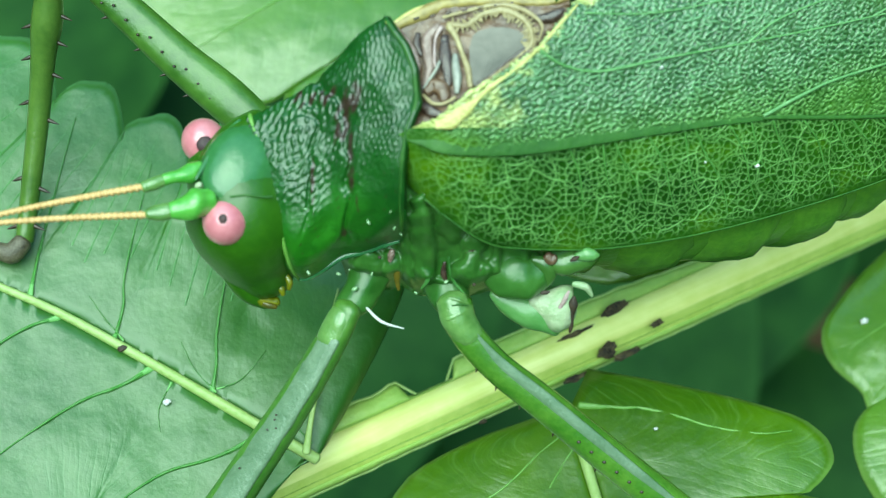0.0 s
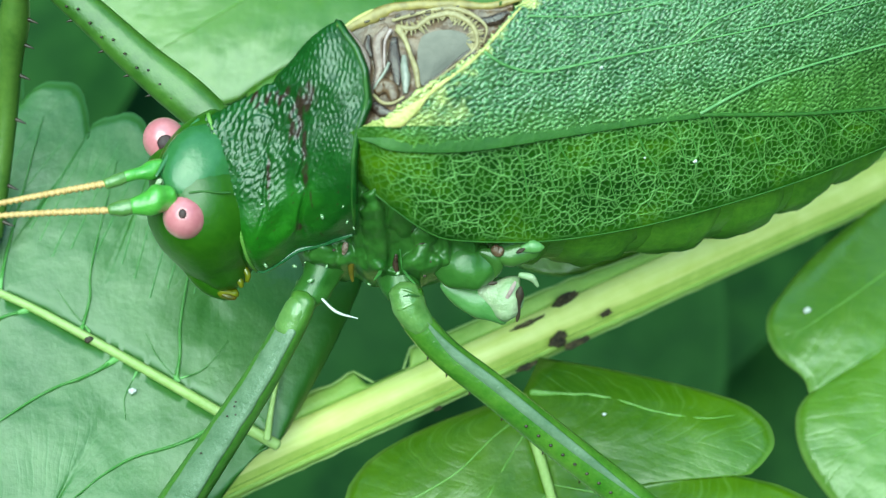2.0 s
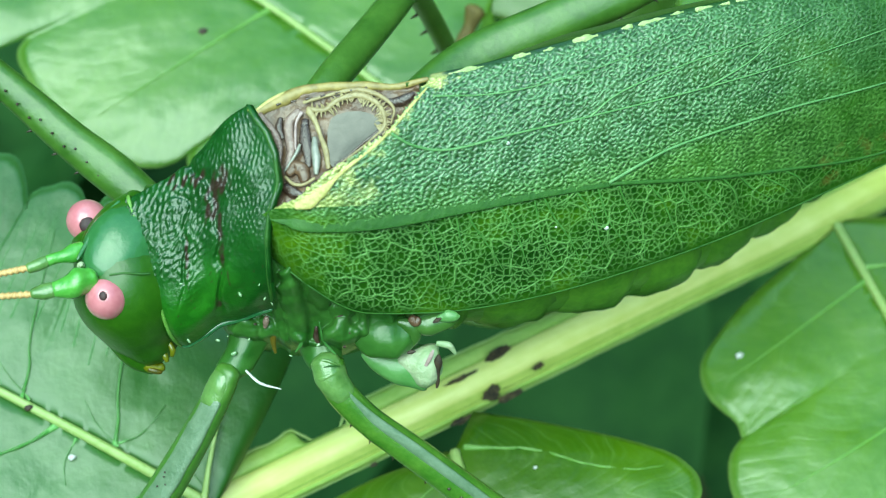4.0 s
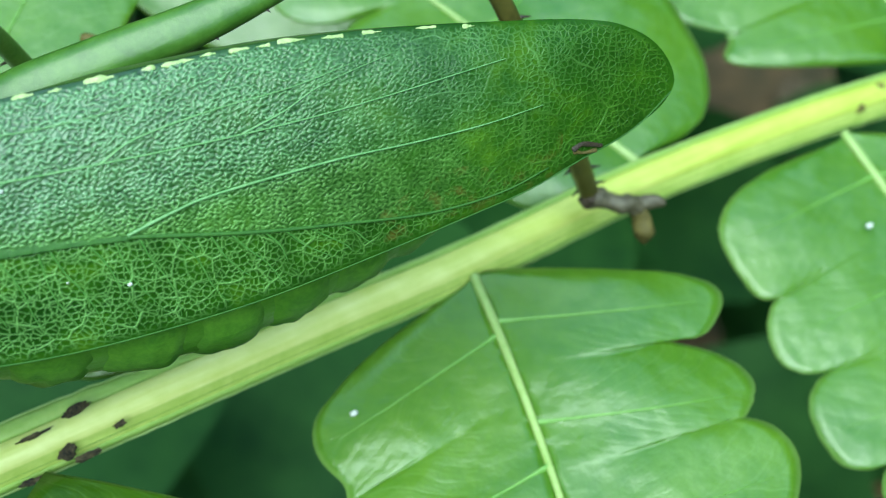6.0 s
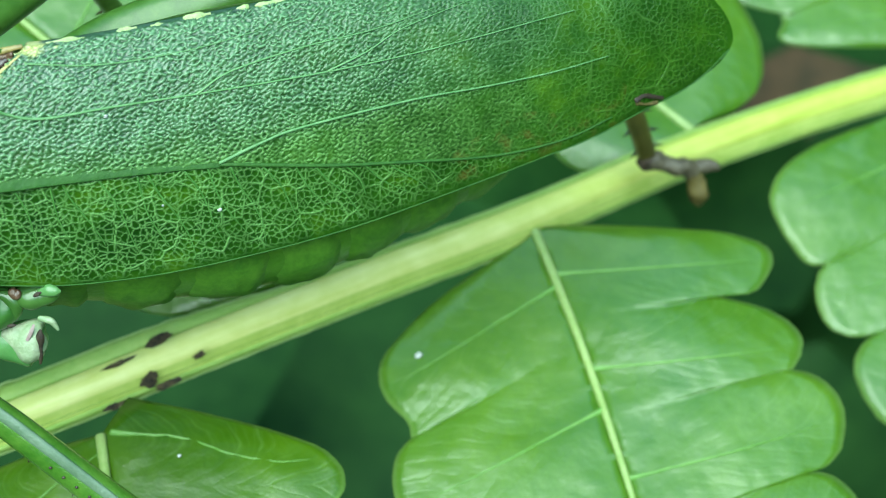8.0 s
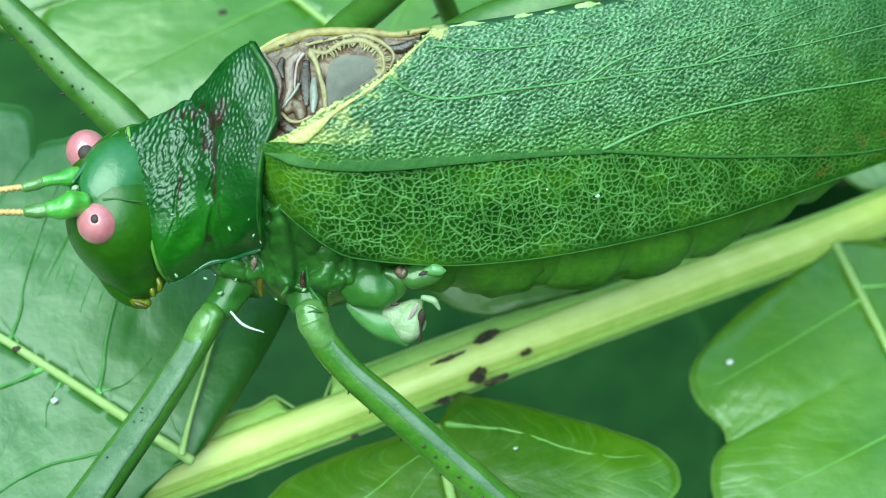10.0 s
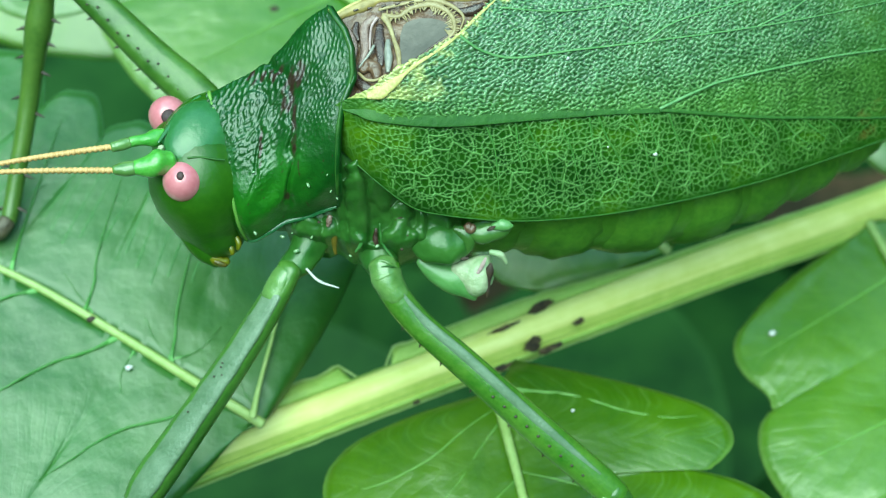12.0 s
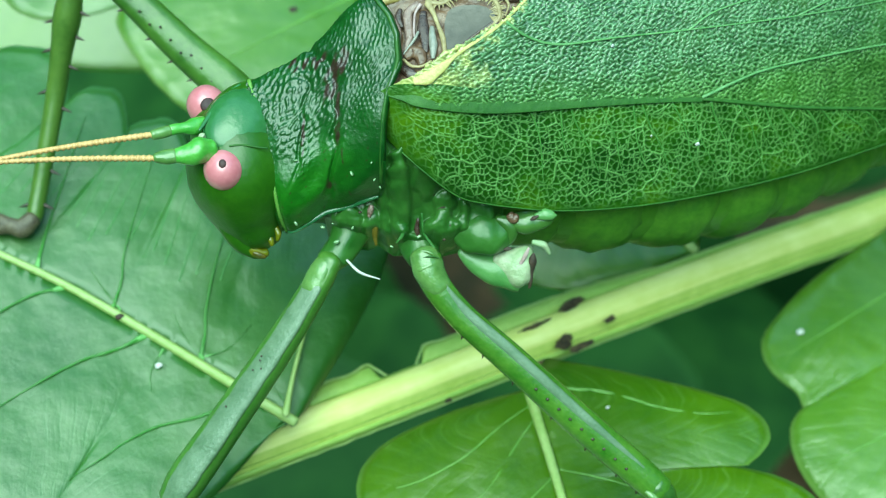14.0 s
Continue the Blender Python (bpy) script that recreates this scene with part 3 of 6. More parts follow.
def pinna(plane, ribs, sides, label="", arch=1.6, seed=0.0, mat=LEAF, lines=(), droop=(), fans=(), slim={}):
    """One lobed leaflet: plane gives its lie, ribs its midrib, sides the notch and lobe-tip places along each edge."""
    a, b, c = plane

    def lie(x, y):
        p = Vector((x, y, 0)) * 0.06
        return a + b * x + c * y + 0.9 * noise.noise(p + Vector((seed, 0, 0))) + 0.3 * noise.noise(p * 3.1 + Vector((0, seed, 0)))

    mid = spline(ribs, 8)
    lengths = np.r_[0, np.cumsum([np.hypot(*(q - p)) for p, q in zip(mid, mid[1:])])]
    total = lengths[-1]

    def rib(s):
        s = min(max(s, 0.0), 1.0)
        k = np.interp(s * total, lengths, range(len(mid)))
        i = min(int(k), len(mid) - 2)
        return mid[i] + (mid[i + 1] - mid[i]) * (k - i)

    bm = bmesh.new()
    layer = bm.loops.layers.uv.new("UVMap")
    veins, skin, rays = [], [], []
    nq, nv = 24, 16
    for which, edge in enumerate(sides):
        # edge: notch, tip, notch, tip, ..., notch
        count = len(edge) // 2
        previous = None
        for n in range(count):
            n0, tip, n1 = (np.array(p, float) for p in edge[2 * n : 2 * n + 3])
            s0, s1 = (n / count) ** 1.05 * 0.98, ((n + 1) / count) ** 1.05 * 0.98
            out = tip - (n0 + n1) / 2
            chord = n1 - n0
            perp = np.array([-out[1], out[0]]) / np.hypot(*out)
            across = perp * (chord @ perp) * slim.get((which, n), 1.2)
            cols = []
            for i in range(nq + 1):
                q = i / nq
                e = 0.5 - 0.5 * math.cos(math.pi * q)
                f = max(0.0, 1 - abs(2 * e - 1) ** 2.2) ** (1 / 2.1)
                edge_at = (n0 + n1) / 2 + (chord * (1 - f**1.5) + across * f**1.5) * (e - 0.5) + out * f
                edge_at = edge_at + 0.35 * np.array(noise.noise_vector(Vector((q * 4, n * 3.1 + which * 7, seed)))[:2]) * f
                edge_at = edge_at + 0.16 * np.array(noise.noise_vector(Vector((q * 17, n * 5.3 + which * 3, seed + 2)))[:2]) * f
                inner = rib(s0 + (s1 - s0) * q)
                row = []
                for j in range(nv + 1):
                    v = j / nv
                    at = inner + (edge_at - inner) * v
                    hump = arch * math.sin(math.pi * min(1, v * 1.05)) * (0.35 + 0.65 * math.sin(math.pi * q) ** 0.7) * (0.3 + 0.7 * v)
                    z = lie(*at) + 0.55 * hump - 0.42 * arch * v**3
                    if (which, n) in droop:
                        z -= 1.2 * (1 - q) ** 1.3 * v
                    row.append((Vector((at[0], at[1], z)), (n + q, v)))
                cols.append(row)
            grid = []
            for i, row in enumerate(cols):
                if i == 0 and previous:
                    grid.append([previous[j] if j == 0 else bm.verts.new(p) for j, (p, _) in enumerate(row)])
                else:
                    grid.append([bm.verts.new(p) for p, _ in row])
            previous = grid[-1]
            for i in range(nq):
                for j in range(nv):
                    ids = ((i, j), (i + 1, j), (i + 1, j + 1), (i, j + 1))
                    ids = ids if which == 0 else ids[::-1]
                    f = bm.faces.new([grid[k][l] for k, l in ids])
                    for loop, (k, l) in zip(f.loops, ids):
                        loop[layer].uv = cols[k][l][1]
            line = [cols[nq // 2][j][0] for j in range(0, nv, 2)]
            veins.append(line)
            skin += [p for row in cols for p, _ in row]
            if (which, n) in fans:
                for q in (4, 9, 12, 16, 20):
                    rays.append([(p.x, p.y, p.z - 0.02, 0.085 - 0.005 * k) for k, (p, _) in enumerate(cols[q][4 + abs(q - 12) // 3 : nv])])
    bmesh.ops.remove_doubles(bm, verts=bm.verts[:], dist=0.02)
    leaf = part("leaflet", bm, mat, frond, label, 0.22)
    # the midrib stands proud of the blade
    pts = [(p[0], p[1], lie(*p) + 0.18) for p in (rib(k / 10) for k in range(11))]
    part("midrib", tube([(*p, 0.5 * (1 - 0.07 * k)) for k, p in enumerate(pts)], n=10, per=3, flat=0.7), VEIN, leaf, "pale yellow-green midrib")
    if lines:
        flat = np.array([p[:] for p in skin])

        def lay(x, y):
            gap = np.hypot(flat[:, 0] - x, flat[:, 1] - y) + 0.02
            near = np.argsort(gap)[:4]
            return Vector((x, y, float(np.average(flat[near, 2], weights=1 / gap[near]))))

        veins = [[lay(*p[:2]) for p in spline(pts, 3)] for pts in lines]
    for rows in rays:
        part("ray_vein", tube(rows, n=6, per=3, flat=0.6), RAY_VEIN, leaf)
    for n, line in enumerate(veins):
        big = (1.0 if len(line) > 9 or not lines else 0.38)
        sizes = np.interp(np.linspace(0, 1, len(line)), (0, 0.12, 0.6, 1), (0.34 * big, 0.16 * big, 0.1 * big, 0.03))
        if mat is LEAF_DEEP and n:
            sizes = np.interp(np.linspace(0, 1, len(line)), (0, 0.3, 1), (0.04, 0.09, 0.03))
        side = part("side_vein", tube([(p.x, p.y, p.z + (0.04 if mat is LEAF_DEEP else 0.1), w) for p, w in zip(line, sizes)], n=8, per=4, flat=0.4), SHOULDER if mat is LEAF_WAXY else SIDE_VEIN, leaf)
        if mat is LEAF_WAXY:
            part("furrow", tube([(p.x, p.y, p.z + 0.15, w * 0.7) for p, w in zip(line[1:], sizes[1:])], n=6, per=4, flat=0.4), FURROW, side, "dark green furrow")
    return leaf


waxy = pinna((-30.56, -0.22, -0.394), [(-33.9, -26.8), (-50, -17.6), (-58.4, -13.4), (-74, -7), (-90, -2)],
      [[(-33.3, -25.8), (-29, -4), (-38, -6), (-42, 1.5), (-45.5, -3), (-49.1, 1.8), (-51.3, -1.5), (-54.8, 4.8), (-57.4, 1), (-61.5, 8.6), (-66, 4), (-74, 9), (-90, -2)],
       [(-35.5, -27), (-50, -38.5), (-53, -34), (-58, -37), (-61, -31), (-67, -32), (-70, -24), (-78, -24), (-90, -2)]], "broad green leaflet with a bluish sheen", 1.2, 1.0, LEAF_WAXY,
      [[(-50.6, -17.3), (-50.3, -16.1), (-50.0, -14.2), (-50.1, -12.4), (-49.6, -8.0), (-48.8, -2.5)], [(-42.6, -21.8), (-42.3, -19.4), (-42.4, -17.1), (-42.2, -14.4), (-41.6, -10), (-40.6, -4)],
       [(-47.4, -19.4), (-49.6, -20.7), (-52.5, -21.8), (-55.0, -23.3), (-58.1, -25.5), (-61, -28)],
       [(-38.6, -25.0), (-42.1, -26.5), (-45.5, -27.4), (-48.0, -28.8), (-49.6, -30.1), (-52.4, -32.0)], [(-55.0, -15.3), (-57.5, -16.1), (-60.5, -18.2), (-64, -22)],
       [(-57.5, -13.8), (-57.2, -10), (-56.4, -5), (-55.4, 1.5)], [(-49.8, -17.2), (-51.4, -15.4), (-52.8, -13.6)], [(-42.2, -21.4), (-43.8, -19.8), (-45.2, -17.4)], [(-42.2, -21.2), (-40.2, -20.4), (-38.4, -18.2)], [(-45.8, -20.6), (-46.6, -22.6), (-46.4, -24.4)], [(-34.4, -25.6), (-35.6, -24.2), (-36.4, -22.6)]], ((0, 0),), ((0, 1), (0, 2), (0, 3), (0, 4)))
part("lobe_vein", tube([(-34.7, -26.2, -11.8, 0.34), (-34.4, -23.4, -13.0, 0.22), (-33.8, -19.7, -14.6, 0.18), (-33.2, -15.9, -16.2, 0.14), (-32.7, -13.2, -17.4, 0.08)], n=8, per=5, flat=0.5), VEIN, waxy, "pale vein of the lobe beside the stalk")
pinna((-35.06, 0, -0.666), [(-13.3, -23.5), (-10.4, -33), (-7, -46), (-3, -60)],
      [[(-11.6, -20.4), (8.6, -27.0), (2.6, -29.6), (13, -35.5), (4, -38.5), (13, -44.5), (4, -47), (10, -54), (-3, -60)],
       [(-14, -23.6), (-28.5, -33), (-22, -36), (-29, -44), (-18, -46.5), (-20, -54), (-3, -60)]], "leaflet with a dark green rounded lobe", 1.5, 2.0, LEAF_DEEP,
      [[(-12.4, -23.2), (-8.8, -23.4), (-6.9, -23.5), (-4.1, -24.1), (-1.3, -24.9), (2.5, -25.4), (5.3, -25.2)], 
       [(-11, -30.5), (-7, -31.2), (-2, -32.6), (4, -34.4), (10, -35.6)], [(-9.6, -36), (-5, -37.6), (0, -39.6), (6, -42.6), (10, -44)],
       [(-13, -24.8), (-16, -27), (-19, -29.6), (-23, -31.8), (-26.5, -32.8)], [(-12.4, -25.6), (-14.6, -28.8), (-16.6, -32), (-18.6, -34)], [(-11, -31), (-15, -35), (-19, -39.5), (-24, -43)]])
pinna((-43.83, 0.003, -0.617), [(25.8, -4.7), (29.6, -14.2), (33, -24.2), (37, -38), (41, -54)],
      [[(27, -4.2), (50, -7.1), (43.5, -10.9), (52, -15.4), (48, -17.8), (55.3, -22), (49, -27), (56.5, -32), (48, -38), (54, -45), (41, -54)],
       [(25.2, -5.4), (11.0, -20.5), (15.4, -23.8), (13.1, -31), (18, -34.5), (17, -41), (25, -44), (28, -51), (41, -54)]], "light green leaflet with rounded lobes", 1.5, 3.0)
pinna((-48.15, -0.154, -0.53), [(68.4, 10.1), (80.3, -10.3), (89.2, -26.4), (98, -44)],
      [[(69.5, 10.2), (94.5, 7.4), (86.5, 5), (96.0, 1.0), (77.6, -3.9), (103, -14), (90, -18), (104, -21), (96, -30), (107, -36), (98, -44)],
       [(67.5, 8.8), (53.1, -2.4), (60, -7.4), (57.2, -12.5), (64, -15.1), (61, -21.5), (68.7, -24), (69, -32), (77, -35), (82, -43), (98, -44)]], "light green leaflet with rounded lobes", 1.5, 4.0, slim={(0, 1): 0.8, (0, 2): 0.62})
pinna((-47, -0.154, -0.53), [(44, 6.8), (38.9, 11), (30, 19), (20, 27), (8, 37)],
      [[(43.3, 6.6), (28, 4.5), (26, 13), (13, 15), (16, 24), (3, 27), (8, 37)],
       [(44.6, 7.6), (52.4, 19.5), (46.8, 27), (47, 38), (36, 38), (29, 47), (8, 37)]], "pale green leaflet", 1.5, 5.0)
pinna((-54, -0.154, -0.53), [(83.9, 19.9), (76.4, 30.2), (68, 42), (60, 56)],
      [[(83, 19.6), (57, 20), (59.5, 22.8), (47.5, 31), (54, 38), (48, 48), (60, 56)],
       [(84.8, 20.2), (95, 28), (89, 33), (93, 41), (80, 45), (77, 55), (60, 56)]], "pale green leaflet", 1.5, 6.0)
pinna((-36.5, -0.144, -0.45), [(3.8, -8.9), (-28.3, 17), (-39, 23.9), (-58, 35), (-76, 44)],
      [[(3, -9.3), (-17, -8.5), (-18, 2), (-36, -3), (-38, 6), (-51, 7), (-56, 17), (-70, 19), (-67, 28), (-82, 32), (-76, 44)],
       [(4.4, -8.4), (-1, 14), (-9, 20), (-14, 34), (-27, 34), (-32, 46), (-43, 41), (-50, 53), (-76, 44)]], "broad yellow-green leaflet", 1.5, 7.0)
pinna((-50, -0.154, -0.53), [(108, 23), (116, 8), (124, -10), (132, -26)],
      [[(109, 23), (132, 18), (122, 8), (138, 4), (128, -8), (140, -14), (132, -26)],
       [(107, 22), (94.5, 8), (104, 2), (99, -7), (109, -14), (108, -22), (132, -26)]], "light green leaflet", 1.5, 8.0)


# ---- undergrowth far below ----
# fallen leaves on the ground: x, y, half length, turn, material, label
FALLEN = [(0.244, 0.254, 0.018, 0.4, DEAD_PALE, "bleached pinkish white fallen leaf on the ground"), (0.215, 0.247, 0.026, 2.0, DEAD_BROWN, "grey-brown curled fallen leaf on the ground"),
          (0.112, 0.15, 0.026, 1.2, DEAD_RUST, "rusty orange fallen leaf on the ground"), (0.142, 0.262, 0.034, 2.6, DEAD_BROWN, "dark brown fallen leaf on the ground"),
          (0.197, 0.168, 0.034, 0.9, DEAD_RUST, "rusty brown fallen leaf on the ground"), (0.197, 0.33, 0.034, 1.7, DEAD_BROWN, "brown fallen leaf on the ground")]


def fallen_leaf(x, y, long, turn, mat, label):
    def floor(p):
        near = max(0.0, 1 - p.length / 3)
        return 0.03 * near * noise.noise(p * 5) + 0.01 * near * noise.noise(p * 23)

    e = new("fallen_leaf")
    e.matrix_world = Matrix.Translation((x, y, floor(Vector((x, y, 0)))))
    tagged(e, label, "fallen leaf", "fallen leaves on the ground")
    c, d = math.cos(turn), math.sin(turn)

    def blade(u, v):
        a, b = (2 * u - 1) * long, (2 * v - 1) * 0.45 * long * math.sin(math.pi * min(max(u, 0.01), 0.99)) ** 0.7
        p = Vector((x + a * c - b * d, y + a * d + b * c, 0))
        return Vector((p.x - x, p.y - y, floor(p) + 0.003 + 3.0 * b * b / long * 0.5 - e.matrix_world.translation.z))

    for name, bm in (("blade", sheet(blade, 20, 8)), ("midrib", tube([(*(blade(k / 8, 0.5) + Vector((0, 0, 0.0006))), 0.0012) for k in range(9)], n=6, per=2))):
        me = bpy.data.meshes.new(name)
        bm.to_mesh(me)
        bm.free()
        me.materials.append(mat)
        for p in me.polygons:
            p.use_smooth = True
        ob = new(name, me)
        ob.parent = e
        if name == "blade":
            ob.modifiers.new("thickness", "SOLIDIFY").thickness = 0.0005


for row in FALLEN:
    fallen_leaf(*row)


def broad_leaf(tip, base, wide, stem):
    """A pale leaf of another plant, far behind the frond, on a long stem from the ground; base, tip and stem are places in the layout."""
    base, tip = Vector(base), Vector(tip)
    e = thing("broad_leaf", tuple(base), "pale green broad leaf of a plant behind the frond", "leaf", "broad leaves behind the frond")
    way = tip - base
    across = Vector((-way.y, way.x, 0)).normalized()

    def at(u, v):
        w, side = wide * math.sin(math.pi * min(u * 0.97 + 0.03, 1.0) ** 0.8) ** 0.7, 2 * v - 1
        p = base + way * u + across * (w * side)
        return p + Vector((0, 0, 5 * u - 5 * u * u + 2.2 * abs(side) + 0.8 * noise.noise(p * 0.08)))

    blade = part("blade", sheet(at, 60, 24, lambda u, v: (u * 6, v)), LEAF, e, "", 0.3)
    part("midrib", tube([(*(at(k / 12, 0.5) + Vector((0, 0, 0.2))), 0.7 - 0.045 * k) for k in range(13)], n=8, per=3), VEIN, blade)
    rows = [(*base, 0.8), *((*p, 1.0 + 0.4 * k) for k, p in enumerate(stem))]
    part("stem", tube(rows, n=10, per=6), FLANGE, e, "long green stem")


broad_leaf((-38, 36, -110), (-112, 47, -108), 17, ((-122, 40, -130), (-140, -20, -240), (-150, -176, -480)))
broad_leaf((62, 44, -104), (-18, 36, -96), 19, ((-30, 38, -112), (-70, 50, -240), (-90, -60, -480)))


def undergrowth():
    """Soft-edged leaves of low plants between the frond and the ground."""
    bm = bmesh.new()
    layer = bm.loops.layers.uv.new("UVMap")
    rng = random.Random(5)
    for n in range(3600):
        x, y = rng.uniform(-0.55, 0.6), rng.uniform(-0.75, 0.55)
        z = rng.uniform(0.06, 0.26)
        long, wide = rng.uniform(0.06, 0.16), rng.uniform(0.02, 0.05)
        if n >= 620:
            # thinner and taller plants towards the added ring
            w, far = rng.uniform(0, 6.283), 0.65 + 3.6 * rng.random() ** 0.8
            x, y, z = far * math.cos(w), far * math.sin(w), z * (0.7 + 0.5 * far)
            long, wide = long * (1 + 0.6 * far), wide * (1 + 0.6 * far)
        m = Matrix.Translation((x, y, z)) @ Euler((rng.uniform(-0.5, 0.5), rng.uniform(-0.5, 0.5), rng.uniform(0, 6.3))).to_matrix().to_4x4()
        mid = m @ Vector((long * 0.5, 0, 0))
        if any(math.hypot(mid.x - a[0] + 0.3 * mid.z, mid.y - a[1] + 0.54 * mid.z) < (a[2] * 1.2 + 0.035 if a[4] is DEAD_PALE else a[2] * 0.7 + 0.004) for a in FALLEN):
            continue
        rows = []
        for i in range(9):
            u = i / 8
            w = wide * math.sin(math.pi * u**0.8) ** 0.8 + 0.0005
            rows.append([(bm.verts.new(m @ Vector((u * long, w * k, -0.25 * long * u * u + 0.2 * abs(w * k)))), (u * 3, 0.5 + 0.5 * k)) for k in (-1, -0.5, 0, 0.5, 1)])
        for r0, r1 in zip(rows, rows[1:]):
            for k in range(4):
                quad = (r0[k], r1[k], r1[k + 1], r0[k + 1])
                f = bm.faces.new([q[0] for q in quad])
                for loop, q in zip(f.loops, quad):
                    loop[layer].uv = q[1]
    me = bpy.data.meshes.new("undergrowth")
    bm.to_mesh(me)
    bm.free()
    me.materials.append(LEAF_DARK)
    for p in me.polygons:
        p.use_smooth = True
    tagged(new("undergrowth", me), "green leaves of low forest plants, darkened for the dim light", "undergrowth", kind="stuff")


undergrowth()


# ---- the katydid ----
katydid = thing("katydid", (0, -8, -20), "green leaf-like katydid with pink eyes, missing one hind leg", "katydid")

TOP = spline([(-25, 6.0), (-17.5, 7.6), (-10.6, 8.8), (-1.4, 11.2), (8.4, 13.7), (18.8, 15.4), (30, 16.5), (35.3, 16.6), (37.8, 16.1), (39.2, 15.5), (40.3, 14.7), (41.1, 13.75), (41.55, 12.9), (41.7, 12.2)], 8)
LOW = spline([(-27, -3.2), (-25.4, -4.6), (-24.2, -5.7), (-22, -7.5), (-20.7, -8.5), (-19.2, -9.15), (-16, -9.5), (-10.6, -9.45), (-2.7, -8.2), (7.7, -5.4), (16.6, -2.1), (25.9, 1.7), (29.6, 3.3), (34, 5.8), (37.1, 7.45), (39.1, 8.9), (40.5, 10.05), (41.3, 11.1), (41.6, 11.7), (41.7, 12.2)], 8)


def along(curve, x):
    return np.interp(x, [p[0] for p in curve], [p[1] for p in curve])


def wing_z(x, y):
    """Height of the forewing's face: a sloping plane with a gentle swell."""
    lo, hi = along(LOW, x), along(TOP, x)
    v = (y - lo) / np.maximum(hi - lo, 0.5)
    swell = 2.4 * (1 - (np.abs(v - 0.42) / 0.6) ** 2)
    tuck = 0.35 * np.maximum(0.0, -22.8 - x)
    x = np.maximum(x, -21.0) + 0.25 * np.minimum(x + 21.0, 0.0)
    roll = 1.6 * np.maximum(0.0, (v - 0.72) / 0.28) ** 2
    flat = 1 - step(26.0, 41.0, x)
    swell, roll = swell * flat, roll * flat
    return -tuck - roll - 2.3 - 0.473 * x + 0.407 * y + swell - 0.0006 * np.maximum(x - 10, 0) ** 2


def seam(y):
    """Where the forewing's face begins behind the stridulating area."""
    return np.interp(y, [-9, -1.6, -0.6, 1.9, 3.8, 6.3, 7.7, 9], [-26.5, -25.5, -22.9, -19.3, -16.5, -14.4, -13.4, -13.0])


def wing_net(x, y):
    """Height of the net of veins, 0 in the cells to 1 on the lines."""
    stem = np.interp(x, [-27, -17, -9.8, 0, 7.9, 21.2, 31, 43], [-1.8, -2.4, -1.5, -0.2, 0.05, 1.3, 5, 11])
    low = step(0.5, -0.3, y - stem)
    rear = step(4, 36, x + 0.3 * (y - stem))
    wx, wy = x + 0.09 * waves(x, y, 2.2, 1, 24), y + 0.09 * waves(x, y, 2.2, 2, 24)
    fx, fy = x + 0.035 * waves(x, y, 1.0, 8, 24), y + 0.035 * waves(x, y, 1.0, 9, 24)
    worn = step(-1.4, 0.4, waves(x, y, 4.5, 10, 16))
    coarse = step(0.075, 0.03, cells(wx, wy, 1.5, 3, 0.8))
    middle = step(0.07, 0.03, cells(fx, fy, 0.72, 4, 0.8))
    fleece = step(0.0, 0.6, waves(fx, fy, 0.34, 6, 80, 1.85, 0.8, 0.5))
    small = step(0.06, 0.02, cells(fx, fy, 0.46, 7, 0.9))
    torn = step(-0.7, 0.9, waves(x, y, 3.4, 15, 20))
    lower = np.maximum(coarse * (0.5 + 0.5 * torn), small * (0.5 + 0.25 * worn))
    pits = step(0.02, 0.1, cells(0.62 * fx, fy, 0.3, 16, 1.0))
    upper = np.minimum(0.8 * fleece * (0.5 + 0.5 * step(-0.8, 0.6, waves(x, y, 1.6, 13, 24))) + 0.5 * (1 - pits) * (0.5 + 0.5 * torn), 1.0)
    broad = step(-1.0, 1.2, waves(x, y, 6.0, 12, 16))
    wide = step(0.1, 0.03, cells(0.8 * wx, wy, 2.6, 17, 0.8))
    tip = np.maximum(small * (0.34 + 0.2 * worn), np.maximum(0.35 * middle * broad, 0.65 * wide * (0.3 + 0.7 * torn)))
    net = (lower * low + upper * (1 - low)) * (1 - rear) + tip * (0.7 + 0.3 * broad) * rear
    calm = (step(0.1, 1.0, y - along(LOW, x)) * 0.7 + 0.3) * step(0.05, 0.7, along(TOP, x) - y) * step(41.6, 40.6, x)
    return net * calm * (0.35 + 0.65 * step(-24.8, -20.0, x))


